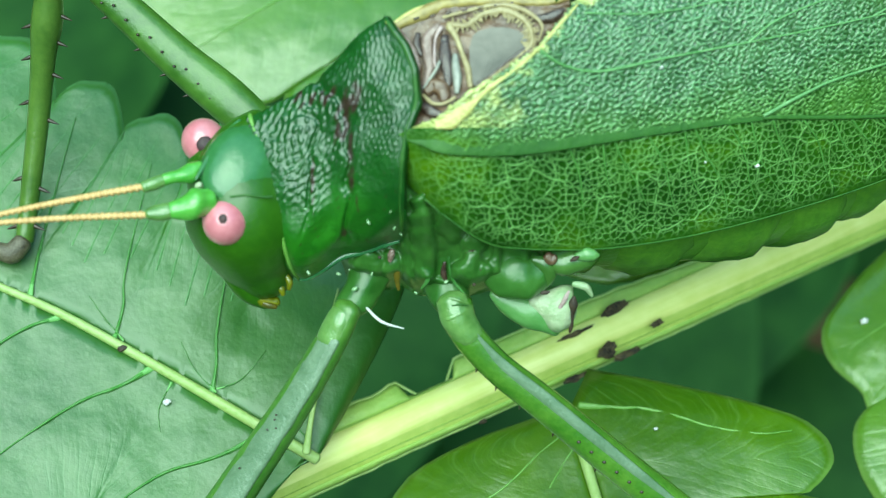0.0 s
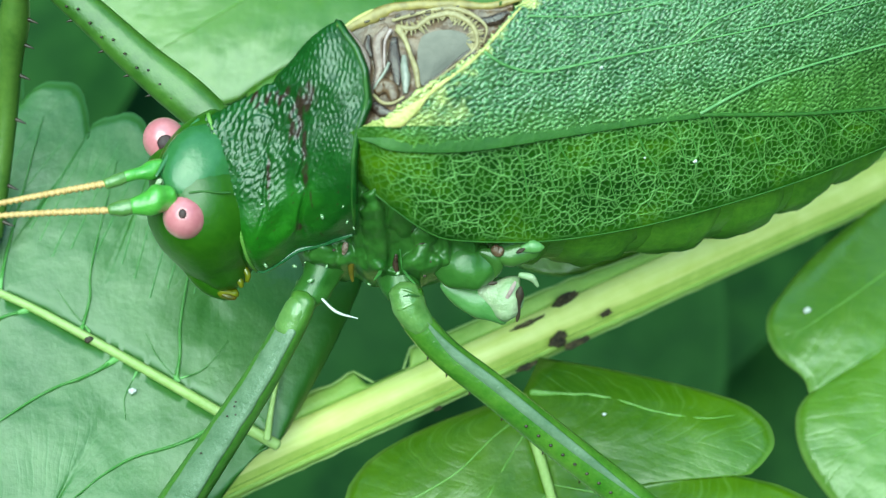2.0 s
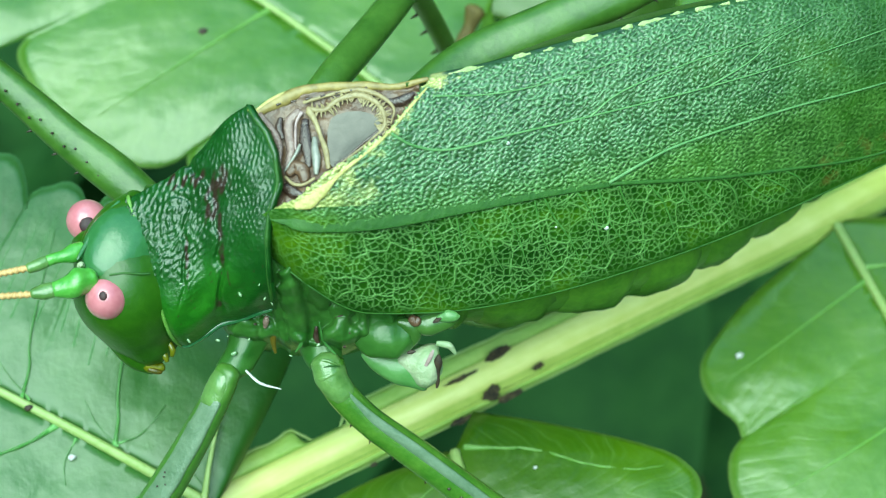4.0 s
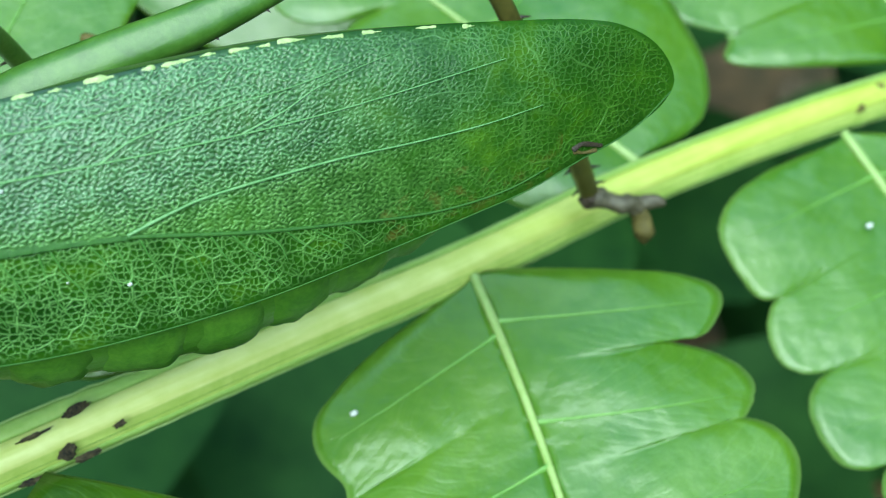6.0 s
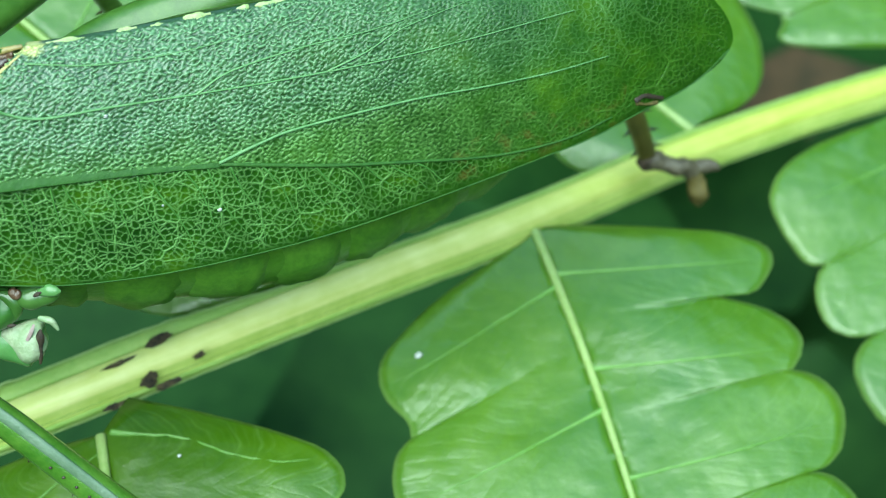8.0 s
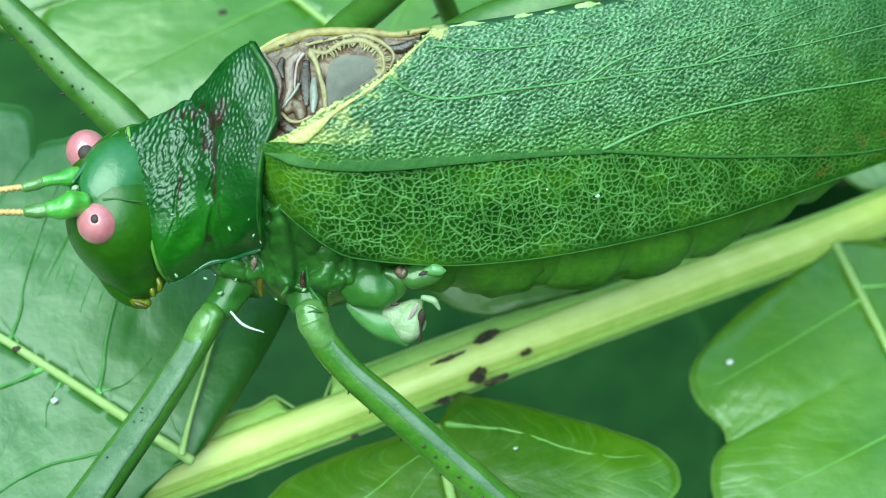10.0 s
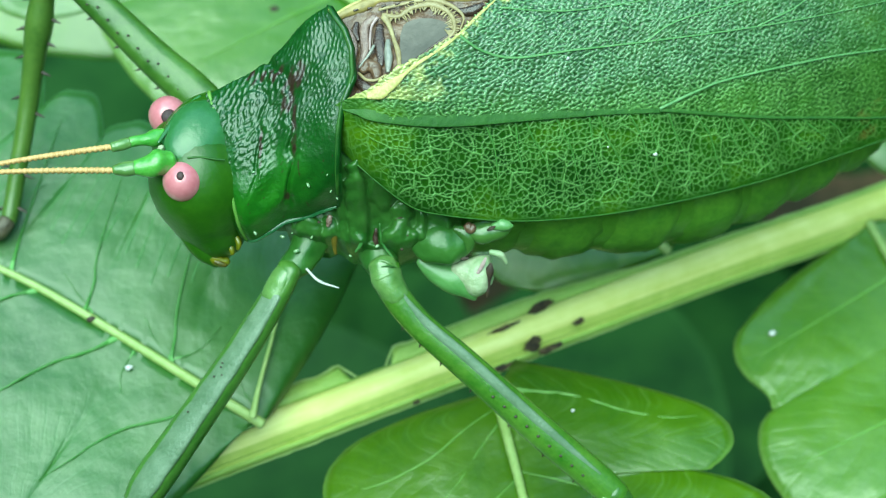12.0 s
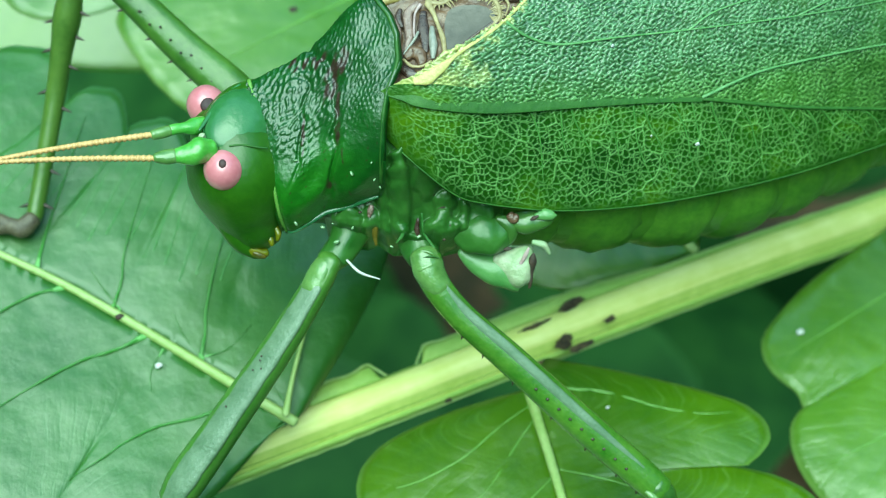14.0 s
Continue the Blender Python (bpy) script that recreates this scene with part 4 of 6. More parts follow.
def forewing():
    u, v = np.meshgrid(np.linspace(0, 1, 861), np.linspace(0, 1, 291), indexing="ij")
    start = np.full_like(u, -24.0)
    for _ in range(40):
        lo, hi = along(LOW, start), along(TOP, start)
        start = 0.5 * start + 0.5 * seam(lo + (hi - lo) * v)
    x = start + (41.69 - start) * (0.62 * u + 0.38 * np.sin(u * math.pi / 2))
    lo, hi = along(LOW, x), along(TOP, x)
    y = lo + (hi - lo) * v
    net = wing_net(x, y) * step(0, 0.02, v)
    z = wing_z(x, y) + 0.02 * waves(x, y, 2.4, 14, 20) + (0.13 + 0.09 * step(0.35, 0.5, v) * step(30.0, 5.0, x)) * net
    wing = fine_part("forewing", np.stack([x, y, z], -1), WING, katydid, "broad green forewing netted with veins like a leaf", 0.3, net=net)

    def vein(name, pts, r0, r1, mat, lift=0.0, flat=0.6, per=5):
        pts = spline(pts, per)
        rows = [(x, y, wing_z(x, y) + 0.12 + lift, 0.8 * (r0 + (r1 - r0) * k / (len(pts) - 1))) for k, (x, y) in enumerate(pts)]
        part(name, tube(rows, n=8, per=1, flat=flat), mat, wing)

    stem = [(-24.9, -1.95, 0.06), (-23.8, -2.15, 0.25), (-22, -2.4, 0.6), (-17, -2.3, 0.68), (-9.8, -1.3, 0.5), (-4, -0.5, 0.36), (0, -0.1, 0.26)]
    part("main_vein", tube([(x, y, wing_z(x, y) + 0.07, r) for x, y, r in stem], n=12, per=6, flat=0.13), WING_STEM, wing, "broad flat main vein")
    vein("vein", [(0, -0.1), (7.9, 0.1), (14, 0.6), (21.2, 1.4), (27, 3.0), (31, 5.0)], 0.22, 0.06, WING_STEM)
    vein("vein", [(0, 0), (3, 1.6), (6, 2.9), (14.4, 5.4), (20, 6.7), (25.7, 8.2), (30.3, 9.8)], 0.17, 0.05, UPPER_VEIN, 0.07)
    vein("vein", [(-16, 3.9), (-14.4, 3.0), (-11.9, 2.7), (-7.5, 3.7), (-1.4, 5.0), (5.7, 6.6), (12.3, 8.3), (18.8, 10.3), (27.3, 13.2)], 0.16, 0.05, UPPER_VEIN, 0.07)
    vein("vein", [(-1.4, 5.0), (1.0, 6.8), (6.2, 8.9), (11.5, 10.6), (16, 12.6)], 0.12, 0.04, UPPER_VEIN, 0.07)
    vein("vein", [(8, 7.2), (11, 8.9), (13.6, 10.8), (18.8, 13.4)], 0.1, 0.04, UPPER_VEIN, 0.07)
    vein("vein", [(-13, 6.6), (-8, 6.8), (-2, 8.2), (3, 10.0)], 0.1, 0.04, UPPER_VEIN, 0.07)
    rng = random.Random(3)
    for n in range(24):
        x0 = -14 + 1.9 * n + rng.uniform(-0.5, 0.5)
        y0 = float(np.interp(x0, [-17, -9.8, 0, 7.9, 21.2, 31], [-2.4, -1.6, -0.3, 0, 1.3, 5]))
        x1 = x0 + 2.2 + 0.11 * n + rng.uniform(-0.9, 0.9)
        y1 = along(LOW, min(x1, 41)) + 0.35
        reach = rng.uniform(0.55, 1.0)
        if y1 > y0 - 1.2 or x0 > 27:
            continue
        mid = [(x0 + (x1 - x0) * k + 0.3 * math.sin(k * 6 + 2.1 * n), y0 + (y1 - y0) * k) for k in (0, 0.25 * reach, 0.5 * reach, 0.75 * reach, reach)]
        vein("cross_vein", mid, 0.12, 0.05, WING_VEIN, -0.06, 0.6, 4)
    # pale blotches along the back ridge
    spots = ((-10.6, 1.5), (-6.5, 0.8), (-4.4, 0.5), (-1.6, 1.1), (1.6, 0.5), (3.6, 1.3), (5.6, 0.6), (7.8, 0.8), (9.4, 0.5), (11.4, 1.1), (14.3, 0.9), (17.2, 0.8), (21.2, 0.9), (24.5, 0.5))
    for k, (x, a) in enumerate(spots):
        rows = []
        for j in range(7):
            px, w = x + 0.85 * a * (j / 3 - 1), 0.1 + 0.3 * noise.noise(Vector((j * 0.8, k * 3.3, 0.5))) + (0.24 + 0.1 * math.sin(k * 5)) * (1 - (j / 3 - 1 + 0.5 * math.sin(k * 3)) ** 2)
            py = along(TOP, px) - 0.26 + 0.06 * math.sin(k * 2.3)
            rows.append((px, py, wing_z(px, py) + 0.06, (0.66 - 0.01 * max(x, 0)) * max(w, 0.06)))
        part("pale_blotch", tube(rows, n=10, per=3, flat=0.3, rough=0.5), PALE_BLOTCH, wing, "pale yellow blotch")
    for x, y, r in ((-0.2, -3.5, 0.2), (-7.7, 3.1, 0.17), (-4.2, -3.3, 0.1)):
        part("speck", blob((x, y, wing_z(x, y) + 0.1), (r, r * 0.8, 0.15), (0, 0, 30), 0.4, x, 10, 6), WHITE, wing, "tiny white speck")
    scar = part("bite_scar", tube([(33.0, 6.5, wing_z(33.0, 6.5) + 0.1, 0.3), (33.7, 6.9, wing_z(33.7, 6.9) + 0.1, 0.22), (34.6, 6.9, wing_z(34.6, 6.9) + 0.1, 0.2), (35.5, 6.85, wing_z(35.5, 6.85) + 0.1, 0.16)], n=10, per=5, flat=0.5, rough=0.5), SCAR, wing, "dark brown bite scar")
    part("scar_edge", tube([(33.1, 6.3, wing_z(33.1, 6.3) + 0.08, 0.26), (34.0, 6.25, wing_z(34.0, 6.25) + 0.08, 0.13), (35.0, 6.5, wing_z(35.0, 6.5) + 0.08, 0.22)], n=10, per=5, flat=0.4, rough=0.5), BROWN_DOT, scar, "rusty scar edge")
    # rim
    rim = [(x, along(LOW, x) + 0.05) for x in np.linspace(-24, 41.4, 30)]
    vein("rim", rim, 0.08, 0.07, WING_STEM, -0.08, 1.0, 3)
    # front edge of the wing face, yellow beside the membrane
    edge = [(-22.9, -1.1), (-21.8, -0.7), (-20.7, 0.2), (-19.1, 1.6), (-16.6, 3.6), (-14.6, 5.9), (-13.5, 7.2)]
    rows = [(x, y, wing_z(max(x, -23), y) + 0.12, r) for (x, y), r in zip(edge, (0.25, 0.55, 0.34, 0.16, 0.12, 0.1, 0.1))]
    part("yellow_edge", tube(rows, n=14, per=8, flat=0.35, rough=0.6), YELLOW, wing, "cream yellow wing edge")


forewing()


def far_forewing():
    def strip(u, v):
        x = -15 + 51 * u
        y = along(TOP, x)
        wide = 1.5 * (1 - u) ** 0.6 * min(1.0, 0.05 + 4 * u)
        return Vector((x, y + wide * v - 0.35, wing_z(x, y) + 0.1 - 5.0 * v * v * (1 - 0.5 * u)))

    part("far_forewing", sheet(strip, 70, 8), BACK_EDGE, katydid, "olive back edge of the other forewing", 0.3)


far_forewing()


def stridulator():
    """The brown, glassy sound area behind the shield."""
    def z(x, y):
        return 0.1 * x - 0.338 * y + 10.5

    top = spline([(-26.4, 5.8), (-24.1, 6.5), (-22.4, 7.2), (-20.7, 7.5), (-18.1, 7.5), (-15.6, 7.1), (-14.0, 7.2)], 8)
    low = spline([(-25.6, -1.6), (-23.6, -1.3), (-22.5, -0.6), (-20.6, 0.9), (-18.6, 2.1), (-16.6, 3.5), (-14.0, 6.5)], 8)

    def face(u, v):
        k = u * (len(top) - 1)
        i = min(int(k), len(top) - 2)
        a, b = top[i] + (top[i + 1] - top[i]) * (k - i), low[i] + (low[i + 1] - low[i]) * (k - i)
        x, y = a + (b - a) * v
        return Vector((x, y, z(x, y) - 0.35 * math.sin(math.pi * v) ** 0.5 + 0.18 * noise.noise(Vector((x, y, 0)) * 1.3)))

    area = part("sound_area", sheet(face, 60, 30), MEMBRANE, katydid, "brown wrinkled membrane of the sound organ", 0.3)

    def strand(name, pts, r, mat, label="", up=0.0, flat=0.45, rough=0.35, n=10):
        r = r if isinstance(r, tuple) else (r,) * len(pts)
        return part(name, tube([(x, y, z(x, y) + up, w) for (x, y), w in zip(pts, r)], n=n, per=6, flat=flat, rough=rough), mat, area, label)

    # smooth mirror in a webbed arch
    ring = spline([(-20.8, 4.2), (-20.5, 5.2), (-19.7, 5.6), (-18.4, 5.7), (-17.3, 5.3), (-16.9, 4.6), (-17.4, 3.8), (-18.6, 3.1), (-19.6, 2.2), (-20.4, 1.7), (-20.7, 2.7), (-20.8, 4.2)], 6)

    def pane(a, b):
        k = a * (len(ring) - 1)
        i = min(int(k), len(ring) - 2)
        x, y = np.array((-19.2, 4.0)) * (1 - b) + (ring[i] + (ring[i + 1] - ring[i]) * (k - i)) * b
        return Vector((x, y, z(x, y) + 0.02 + 0.06 * b * b))

    part("mirror", sheet(pane, 66, 8), WINDOW, area, "smooth grey translucent mirror")
    arch = [(-22.3, 6.0), (-21.0, 5.9), (-20.0, 6.6), (-18.5, 6.9), (-17.2, 6.3), (-16.6, 5.4), (-16.6, 4.5), (-17.0, 4.0)]
    strand("arched_ridge", arch, (0.16, 0.18, 0.2, 0.2, 0.2, 0.17, 0.14, 0.1), RIDGE, "cream webbed ridge", 0.12)
    strand("outer_ridge", [(-22.6, 6.5), (-20.2, 7.1), (-18.4, 7.3), (-16.8, 6.7), (-15.9, 5.8), (-16.1, 4.7)], (0.1, 0.14, 0.16, 0.16, 0.12, 0.08), RIDGE, "", 0.1)
    rng = random.Random(8)
    curve = spline(arch, 6)
    for k in range(2, len(curve) - 2):
        p, q = curve[k], curve[k + 1] - curve[k - 1]
        inward = np.array((q[1], -q[0])) / np.hypot(*q)
        for side, long in ((1, rng.uniform(0.35, 0.8)), (-1, rng.uniform(0.3, 0.55))):
            end = p + side * inward * long + q * rng.uniform(-0.5, 0.5)
            strand("veinlet", [tuple(p), tuple((p + end) / 2 + q * rng.uniform(-0.15, 0.15)), tuple(end)], (0.09, 0.07, 0.035), RIDGE, "", 0.07, 0.6, 0.2, 6)
    # folds and columns before the mirror
    strand("ridge", [(-22.2, 5.9), (-21.7, 5.1), (-21.3, 4.0), (-20.9, 2.9), (-20.7, 1.6)], (0.24, 0.22, 0.16, 0.2, 0.16), RIDGE, "cream ridge", 0.1)
    strand("dark_hollow", [(-22.5, 5.2), (-22.5, 4.0), (-22.3, 2.8), (-22.2, 1.8)], (0.3, 0.4, 0.36, 0.2), HOLLOW, "dark brown hollow", -0.1, 0.25)
    strand("pale_column", [(-22.9, 5.9), (-23.6, 5.1), (-23.6, 4.0), (-23.5, 2.9), (-23.8, 1.8)], (0.28, 0.42, 0.36, 0.3, 0.15), PINKISH, "pinkish fold", 0.05, 0.5)
    strand("pink_edge", [(-22.7, 5.8), (-23.1, 5.0), (-23.15, 3.8), (-23.1, 3.0)], (0.14, 0.12, 0.1, 0.06), PINK_SKIN, "", 0.2, 0.6)
    strand("light_edge", [(-22.8, 3.4), (-23.1, 2.7), (-23.9, 1.5)], (0.1, 0.13, 0.08), GLASSY, "glistening edge", 0.22, 0.7)
    strand("glassy_fold", [(-21.75, 3.9), (-21.7, 3.0), (-21.6, 2.2), (-21.6, 1.2)], (0.16, 0.28, 0.3, 0.16), GLASSY, "glassy bluish fold", -0.02, 0.5)
    strand("tubercle", [(-23.7, 1.3), (-23.2, 1.8), (-22.6, 1.5), (-22.4, 0.7)], (0.3, 0.5, 0.5, 0.3), MEMBRANE, "", -0.05, 0.6)
    strand("low_fold", [(-23.9, 1.1), (-23.2, 0.5), (-22.4, 0.5), (-21.7, 0.9)], 0.1, RIDGE, "", 0.16, 0.7)
    strand("dark_hollow", [(-24.0, 0.4), (-23.3, -0.1), (-22.6, -0.3)], (0.25, 0.35, 0.2), HOLLOW, "", 0.0, 0.4)
    strand("front_fold", [(-25.9, 5.7), (-24.9, 4.5), (-24.3, 3.2), (-24.4, 1.6)], (0.3, 0.26, 0.2, 0.12), PINKISH, "", 0.08, 0.5)
    strand("dark_hollow", [(-24.3, 5.4), (-24.4, 4.6), (-24.1, 3.9)], (0.2, 0.26, 0.15), HOLLOW, "", 0.05, 0.4)
    for n, pts in enumerate(([(-16.7, 4.3), (-17.9, 3.3), (-19.3, 2.25), (-20.7, 1.3)], [(-16.6, 4.15), (-17.8, 3.15), (-19.2, 2.1), (-20.6, 1.15)], [(-16.9, 4.3), (-18.1, 3.4), (-19.3, 2.4), (-20.2, 1.8)])):
        strand("dark_groove" if n else "edge_line", pts, (0.1, 0.09, 0.09, 0.12) if n else 0.07, HOLLOW if n else RIDGE, "", 0.1 - 0.03 * n, 0.5)
    strand("dark_hollow", [(-16.6, 6.4), (-15.8, 6.3), (-15.0, 6.5), (-14.4, 6.9)], (0.16, 0.34, 0.34, 0.15), HOLLOW, "", 0.02, 0.5)
    # rolled back edge
    back = strand("back_edge", [(-26.4, 5.6), (-25.2, 6.3), (-24.1, 6.8), (-22.4, 7.5), (-20.4, 7.6), (-18.0, 7.6), (-15.8, 7.4), (-13.4, 7.9)], (0.2, 0.42, 0.48, 0.4, 0.34, 0.3, 0.26, 0.18), TAN, "cream and brown back edge of the wing", 0.0, 0.6, 0.3, 14)
    strand("cream_crest", [(-26.1, 6.0), (-25.0, 6.7), (-24.0, 7.1), (-22.6, 7.6)], (0.14, 0.3, 0.26, 0.1), YELLOW, "", 0.12, 0.6, 0.5)
    for k in range(9):
        x = -24.6 + 1.1 * k
        strand("dark_fleck", [(x, 6.4 + 0.17 * min(k, 6)), (x + 0.35, 6.5 + 0.17 * min(k, 6))], (0.08, 0.05), HOLLOW, "", 0.28 - 0.03 * k, 0.5, 0.8, 6)


stridulator()

SADDLE = np.array(spline([(-36.0, -4.9, -0.3, 6.0, 5.9), (-34.5, -4.6, -0.2, 6.4, 6.1), (-32.5, -3.9, 0, 6.4, 6.05), (-30.5, -2.9, 0, 6.5, 6.45), (-28.0, -1.6, 0.3, 7.2, 7.6), (-26.0, -0.8, 0.8, 7.6, 7.8), (-24.3, -0.3, 1.2, 7.7, 8.0)], 8))


def saddle_at(u, w, out=0.0):
    """The neck shield round the body's axis: u from its front edge to its rear, w in degrees from the ridge of the back, near flank positive."""
    u, w = np.asarray(u, float), np.asarray(w, float)
    k = np.linspace(0, 1, len(SADDLE))
    x, y, z, rf, rb = (np.interp(u, k, SADDLE[:, i]) for i in range(5))
    crest = np.interp(u, [0, 0.17, 0.33, 0.5, 0.67, 0.83, 1], [0.9, 1.1, 1.6, 2.0, 1.6, 1.5, 1.3]) * np.exp(-((np.maximum(w, 0) / 24) ** 2))
    skirt = 0.8 * step(50, 105, w)
    more = crest + skirt + out
    x = x + np.interp(w, [-118, -60, -20, 0, 8, 15, 25, 40, 55, 70, 126], [-5.0, -4.0, -3.0, -2.2, -1.5, -0.7, -0.1, 0.1, -0.7, -1.0, -1.4]) * np.clip((u - 0.5) / 0.5, 0, 1)
    x = x + np.interp(w, [-60, -20, 0, 20, 50, 80, 126], [-0.6, -0.6, -0.4, 0.4, 1.4, 2.0, 2.7]) * np.clip(1 - u / 0.55, 0, 1)
    # beyond the crest the far side falls away steeply
    a = np.radians(w)
    fall = np.where(w < 0, 0.97 / np.maximum(np.cos(a) - np.sin(a), 0.97), 1.0)
    rf, rb, more = rf * fall, rb * fall, more * fall
    s, c = (rf + more) * np.sin(a), (rb + more) * np.cos(a)
    return np.stack([x, y - 0.71 * s + 0.71 * c, z + 0.71 * s + 0.71 * c], -1)


def head_and_shield():
    u, w = np.meshgrid(np.linspace(0, 1, 201), np.linspace(-112, 124, 361), indexing="ij")
    flat = saddle_at(u, w)
    x, arc = flat[..., 0], w * 0.115
    # furrow between the fore and hind lobes, with two shorter ones before it
    line = np.interp(w, [-60, 0, 8, 22, 45, 70, 110], [-31.6, -31.6, -30.6, -29.3, -28.9, -29.0, -29.7]) + 0.15 * waves(arc, x, 2.5, 31, 12)
    furrow = np.exp(-(((x - line) / 0.26) ** 2)) * step(112, 96, w)
    crease = np.exp(-(((x - line + 2.3 + 0.02 * (w - 30)) / 0.2) ** 2)) * step(85, 70, w) * step(5, 20, w)
    hollow = np.exp(-(((x - line + 1.2) / 0.3) ** 2)) * np.exp(-(((w - 12) / 5) ** 2))
    hind = step(0.0, 1.4, x - line)
    coat = step(84, 44, w + 6 * waves(arc, x, 3.0, 32, 12))
    pits = step(0.3, 1.2, waves(arc, x, 0.34, 33, 70, 1.2, 0.8))
    folds = step(-0.5, 1.3, waves(arc, x, 0.5, 34, 60))
    rough = coat * step(-4, 3, w) * (hind * 0.065 * pits * step(1.0, 0.9, u) + (1 - hind) * (0.08 * folds + 0.02 * pits))
    lumps = 0.05 * waves(arc, x, 2.6, 35, 16)
    rim = 0.16 * np.maximum(step(0.025, 0.0, u), step(0.985, 1.0, u))
    at = saddle_at(u, w, rough + lumps + rim - 0.34 * furrow - 0.18 * crease - 0.2 * hollow)
    ragged = 0.55 * waves(arc, x, 0.7, 36, 24)
    stain = np.zeros_like(x)
    for sx, sw, rx, rw in ((-28.9, 26, 1.0, 7), (-29.5, 36, 0.6, 6), (-31.6, 9, 0.9, 2.0), (-30.5, 14, 0.6, 3), (-28.9, 50, 0.22, 10), (-28.9, 66, 0.24, 9), (-29.7, 98, 0.2, 5), (-32.6, 3, 0.4, 3), (-31.6, 52, 0.16, 12)):
        stain = np.maximum(stain, step(0.2, 0.75, np.exp(-(((x - sx) / rx) ** 2) - ((w - sw) / rw) ** 2) * (1 + ragged)))
    dots = step(0.1, 0.05, np.hypot((arc * 0.9) % 1.3 - 0.65 - 0.3 * waves(arc, x, 3.0, 37, 8), x % 1.1 - 0.55 - 0.3 * waves(arc, x, 3.0, 38, 8))) * step(66, 76, w)
    stain = np.maximum(stain * 0.92, 0.8 * dots)
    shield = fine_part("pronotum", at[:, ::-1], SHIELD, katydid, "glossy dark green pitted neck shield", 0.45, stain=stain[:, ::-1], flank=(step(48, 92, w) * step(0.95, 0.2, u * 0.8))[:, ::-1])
    edge = lambda v, ws, out, r: [(*saddle_at(v, a, out), r) for a in ws]
    part("rear_rim", tube(edge(1.0, range(-10, 116, 6), 0.0, 0.15), n=8, per=3, rough=0.3), WING_STEM, shield, "green rear rim")
    part("front_rim", tube(edge(0.02, range(-8, 122, 8), 0.04, 0.15), n=10, per=4, flat=0.7, rough=0.25), SIDE_VEIN, shield, "pale green rim")
    part("lower_rim", tube([(*saddle_at(v, 122), 0.12 + 0.14 * math.sin(v * 3.0)) for v in np.linspace(0.02, 0.96, 12)], n=8, per=3, flat=0.6, rough=0.2), RIM_TEAL, shield, "pale bluish lower rim")
    for v, a, r in ((0.22, 112, 0.2), (0.03, 18, 0.16), (0.72, 94, 0.2), (0.93, 104, 0.14), (0.99, 112, 0.14), (0.99, 4, 0.2), (0.9, 92, 0.1), (0.3, 66, 0.14)):
        part("speck", blob(tuple(saddle_at(v, a, 0.06)), (r * 1.1, r * 0.6, r * 0.6), (0, 0, 30 * a), 0.5, r + v, 10, 6), GLINT_SPECK if a > 20 else YELLOW, shield, "pale speck")
    # head: broad behind, narrowing to the mouth
    bm = tube([(-39.6, -2.6, 2.6, 2.1), (-38.3, -4.0, 2.2, 3.9), (-37.2, -5.9, 1.6, 4.5), (-36.6, -8.3, 0.9, 4.2), (-36.1, -10.6, 0.4, 3.0), (-35.6, -12.2, 0.2, 1.8)], n=28, per=6, flat=1.3)
    head = part("head", bm, HEAD, katydid, "smooth bright green head")
    part("nape", tube([(-38.8, -3.9, 0.8, 4.4), (-37.0, -4.6, 0.2, 5.6), (-34.8, -4.8, 0, 5.7)], n=28, per=4), HEAD, head)
    near = part("eye", blob((-37.6, -7.4, 6.35), (1.64, 1.66, 1.66), u=28, v=18), EYE, head, "round pink compound eye")
    part("pupil", blob((-37.5, -7.2, 7.95), (0.3, 0.36, 0.14)), PUPIL, near)
    far = part("eye", blob((-39.8, -1.7, 3.0), (1.6, 1.65, 1.7), u=28, v=18), EYE, head, "round pink compound eye")
    part("pupil", blob((-39.4, -2.0, 4.5), (0.6, 0.62, 0.3), (0, 12, 0), 0.1), PUPIL, far)
    part("brow", tube([(-35.8, -1.2, 2.2, 1.9), (-37.0, -2.1, 3.8, 1.9), (-38.2, -3.2, 4.6, 1.6), (-39.2, -4.3, 5.2, 1.0)], n=18, per=5), HEAD, head)
    part("crown", blob((-36.7, -3.6, 5.2), (2.7, 3.5, 1.6), (-24, 4, -30), 0.04, 3.0, 28, 16), CROWN, head, "smooth crown with a bluish sheen put into its colour")
    part("tooth", blob((-39.3, -4.9, 7.0), (0.3, 0.22, 0.25), (0, 0, 20), 0.4), CREAM, head, "pale point between the feelers")
    # seams of the head: behind the eye, along the brow and down the cheek
    part("cheek_seam", tube([(-37.1, -5.7, 7.4, 0.08), (-36.1, -5.6, 7.2, 0.08), (-35.0, -5.7, 6.9, 0.08), (-34.3, -5.7, 6.6, 0.08)], n=8, per=5, flat=0.6), WING_STEM, head, "dark green seam")
    part("brow_ridge", tube([(-39.5, -4.5, 7.2, 0.10), (-38.9, -3.2, 6.4, 0.20), (-37.9, -1.5, 5.4, 0.22), (-36.9, -0.3, 4.6, 0.12)], n=10, per=5, flat=0.5), CROWN, head, "green brow ridge")
    part("cheek_seam", tube([(-35.8, -8.6, 5.8, 0.07), (-36.5, -9.8, 5.0, 0.07), (-36.5, -11.4, 3.6, 0.07), (-36.0, -12.6, 2.4, 0.07)], n=8, per=5, flat=0.6), WING_STEM, head, "dark green seam")
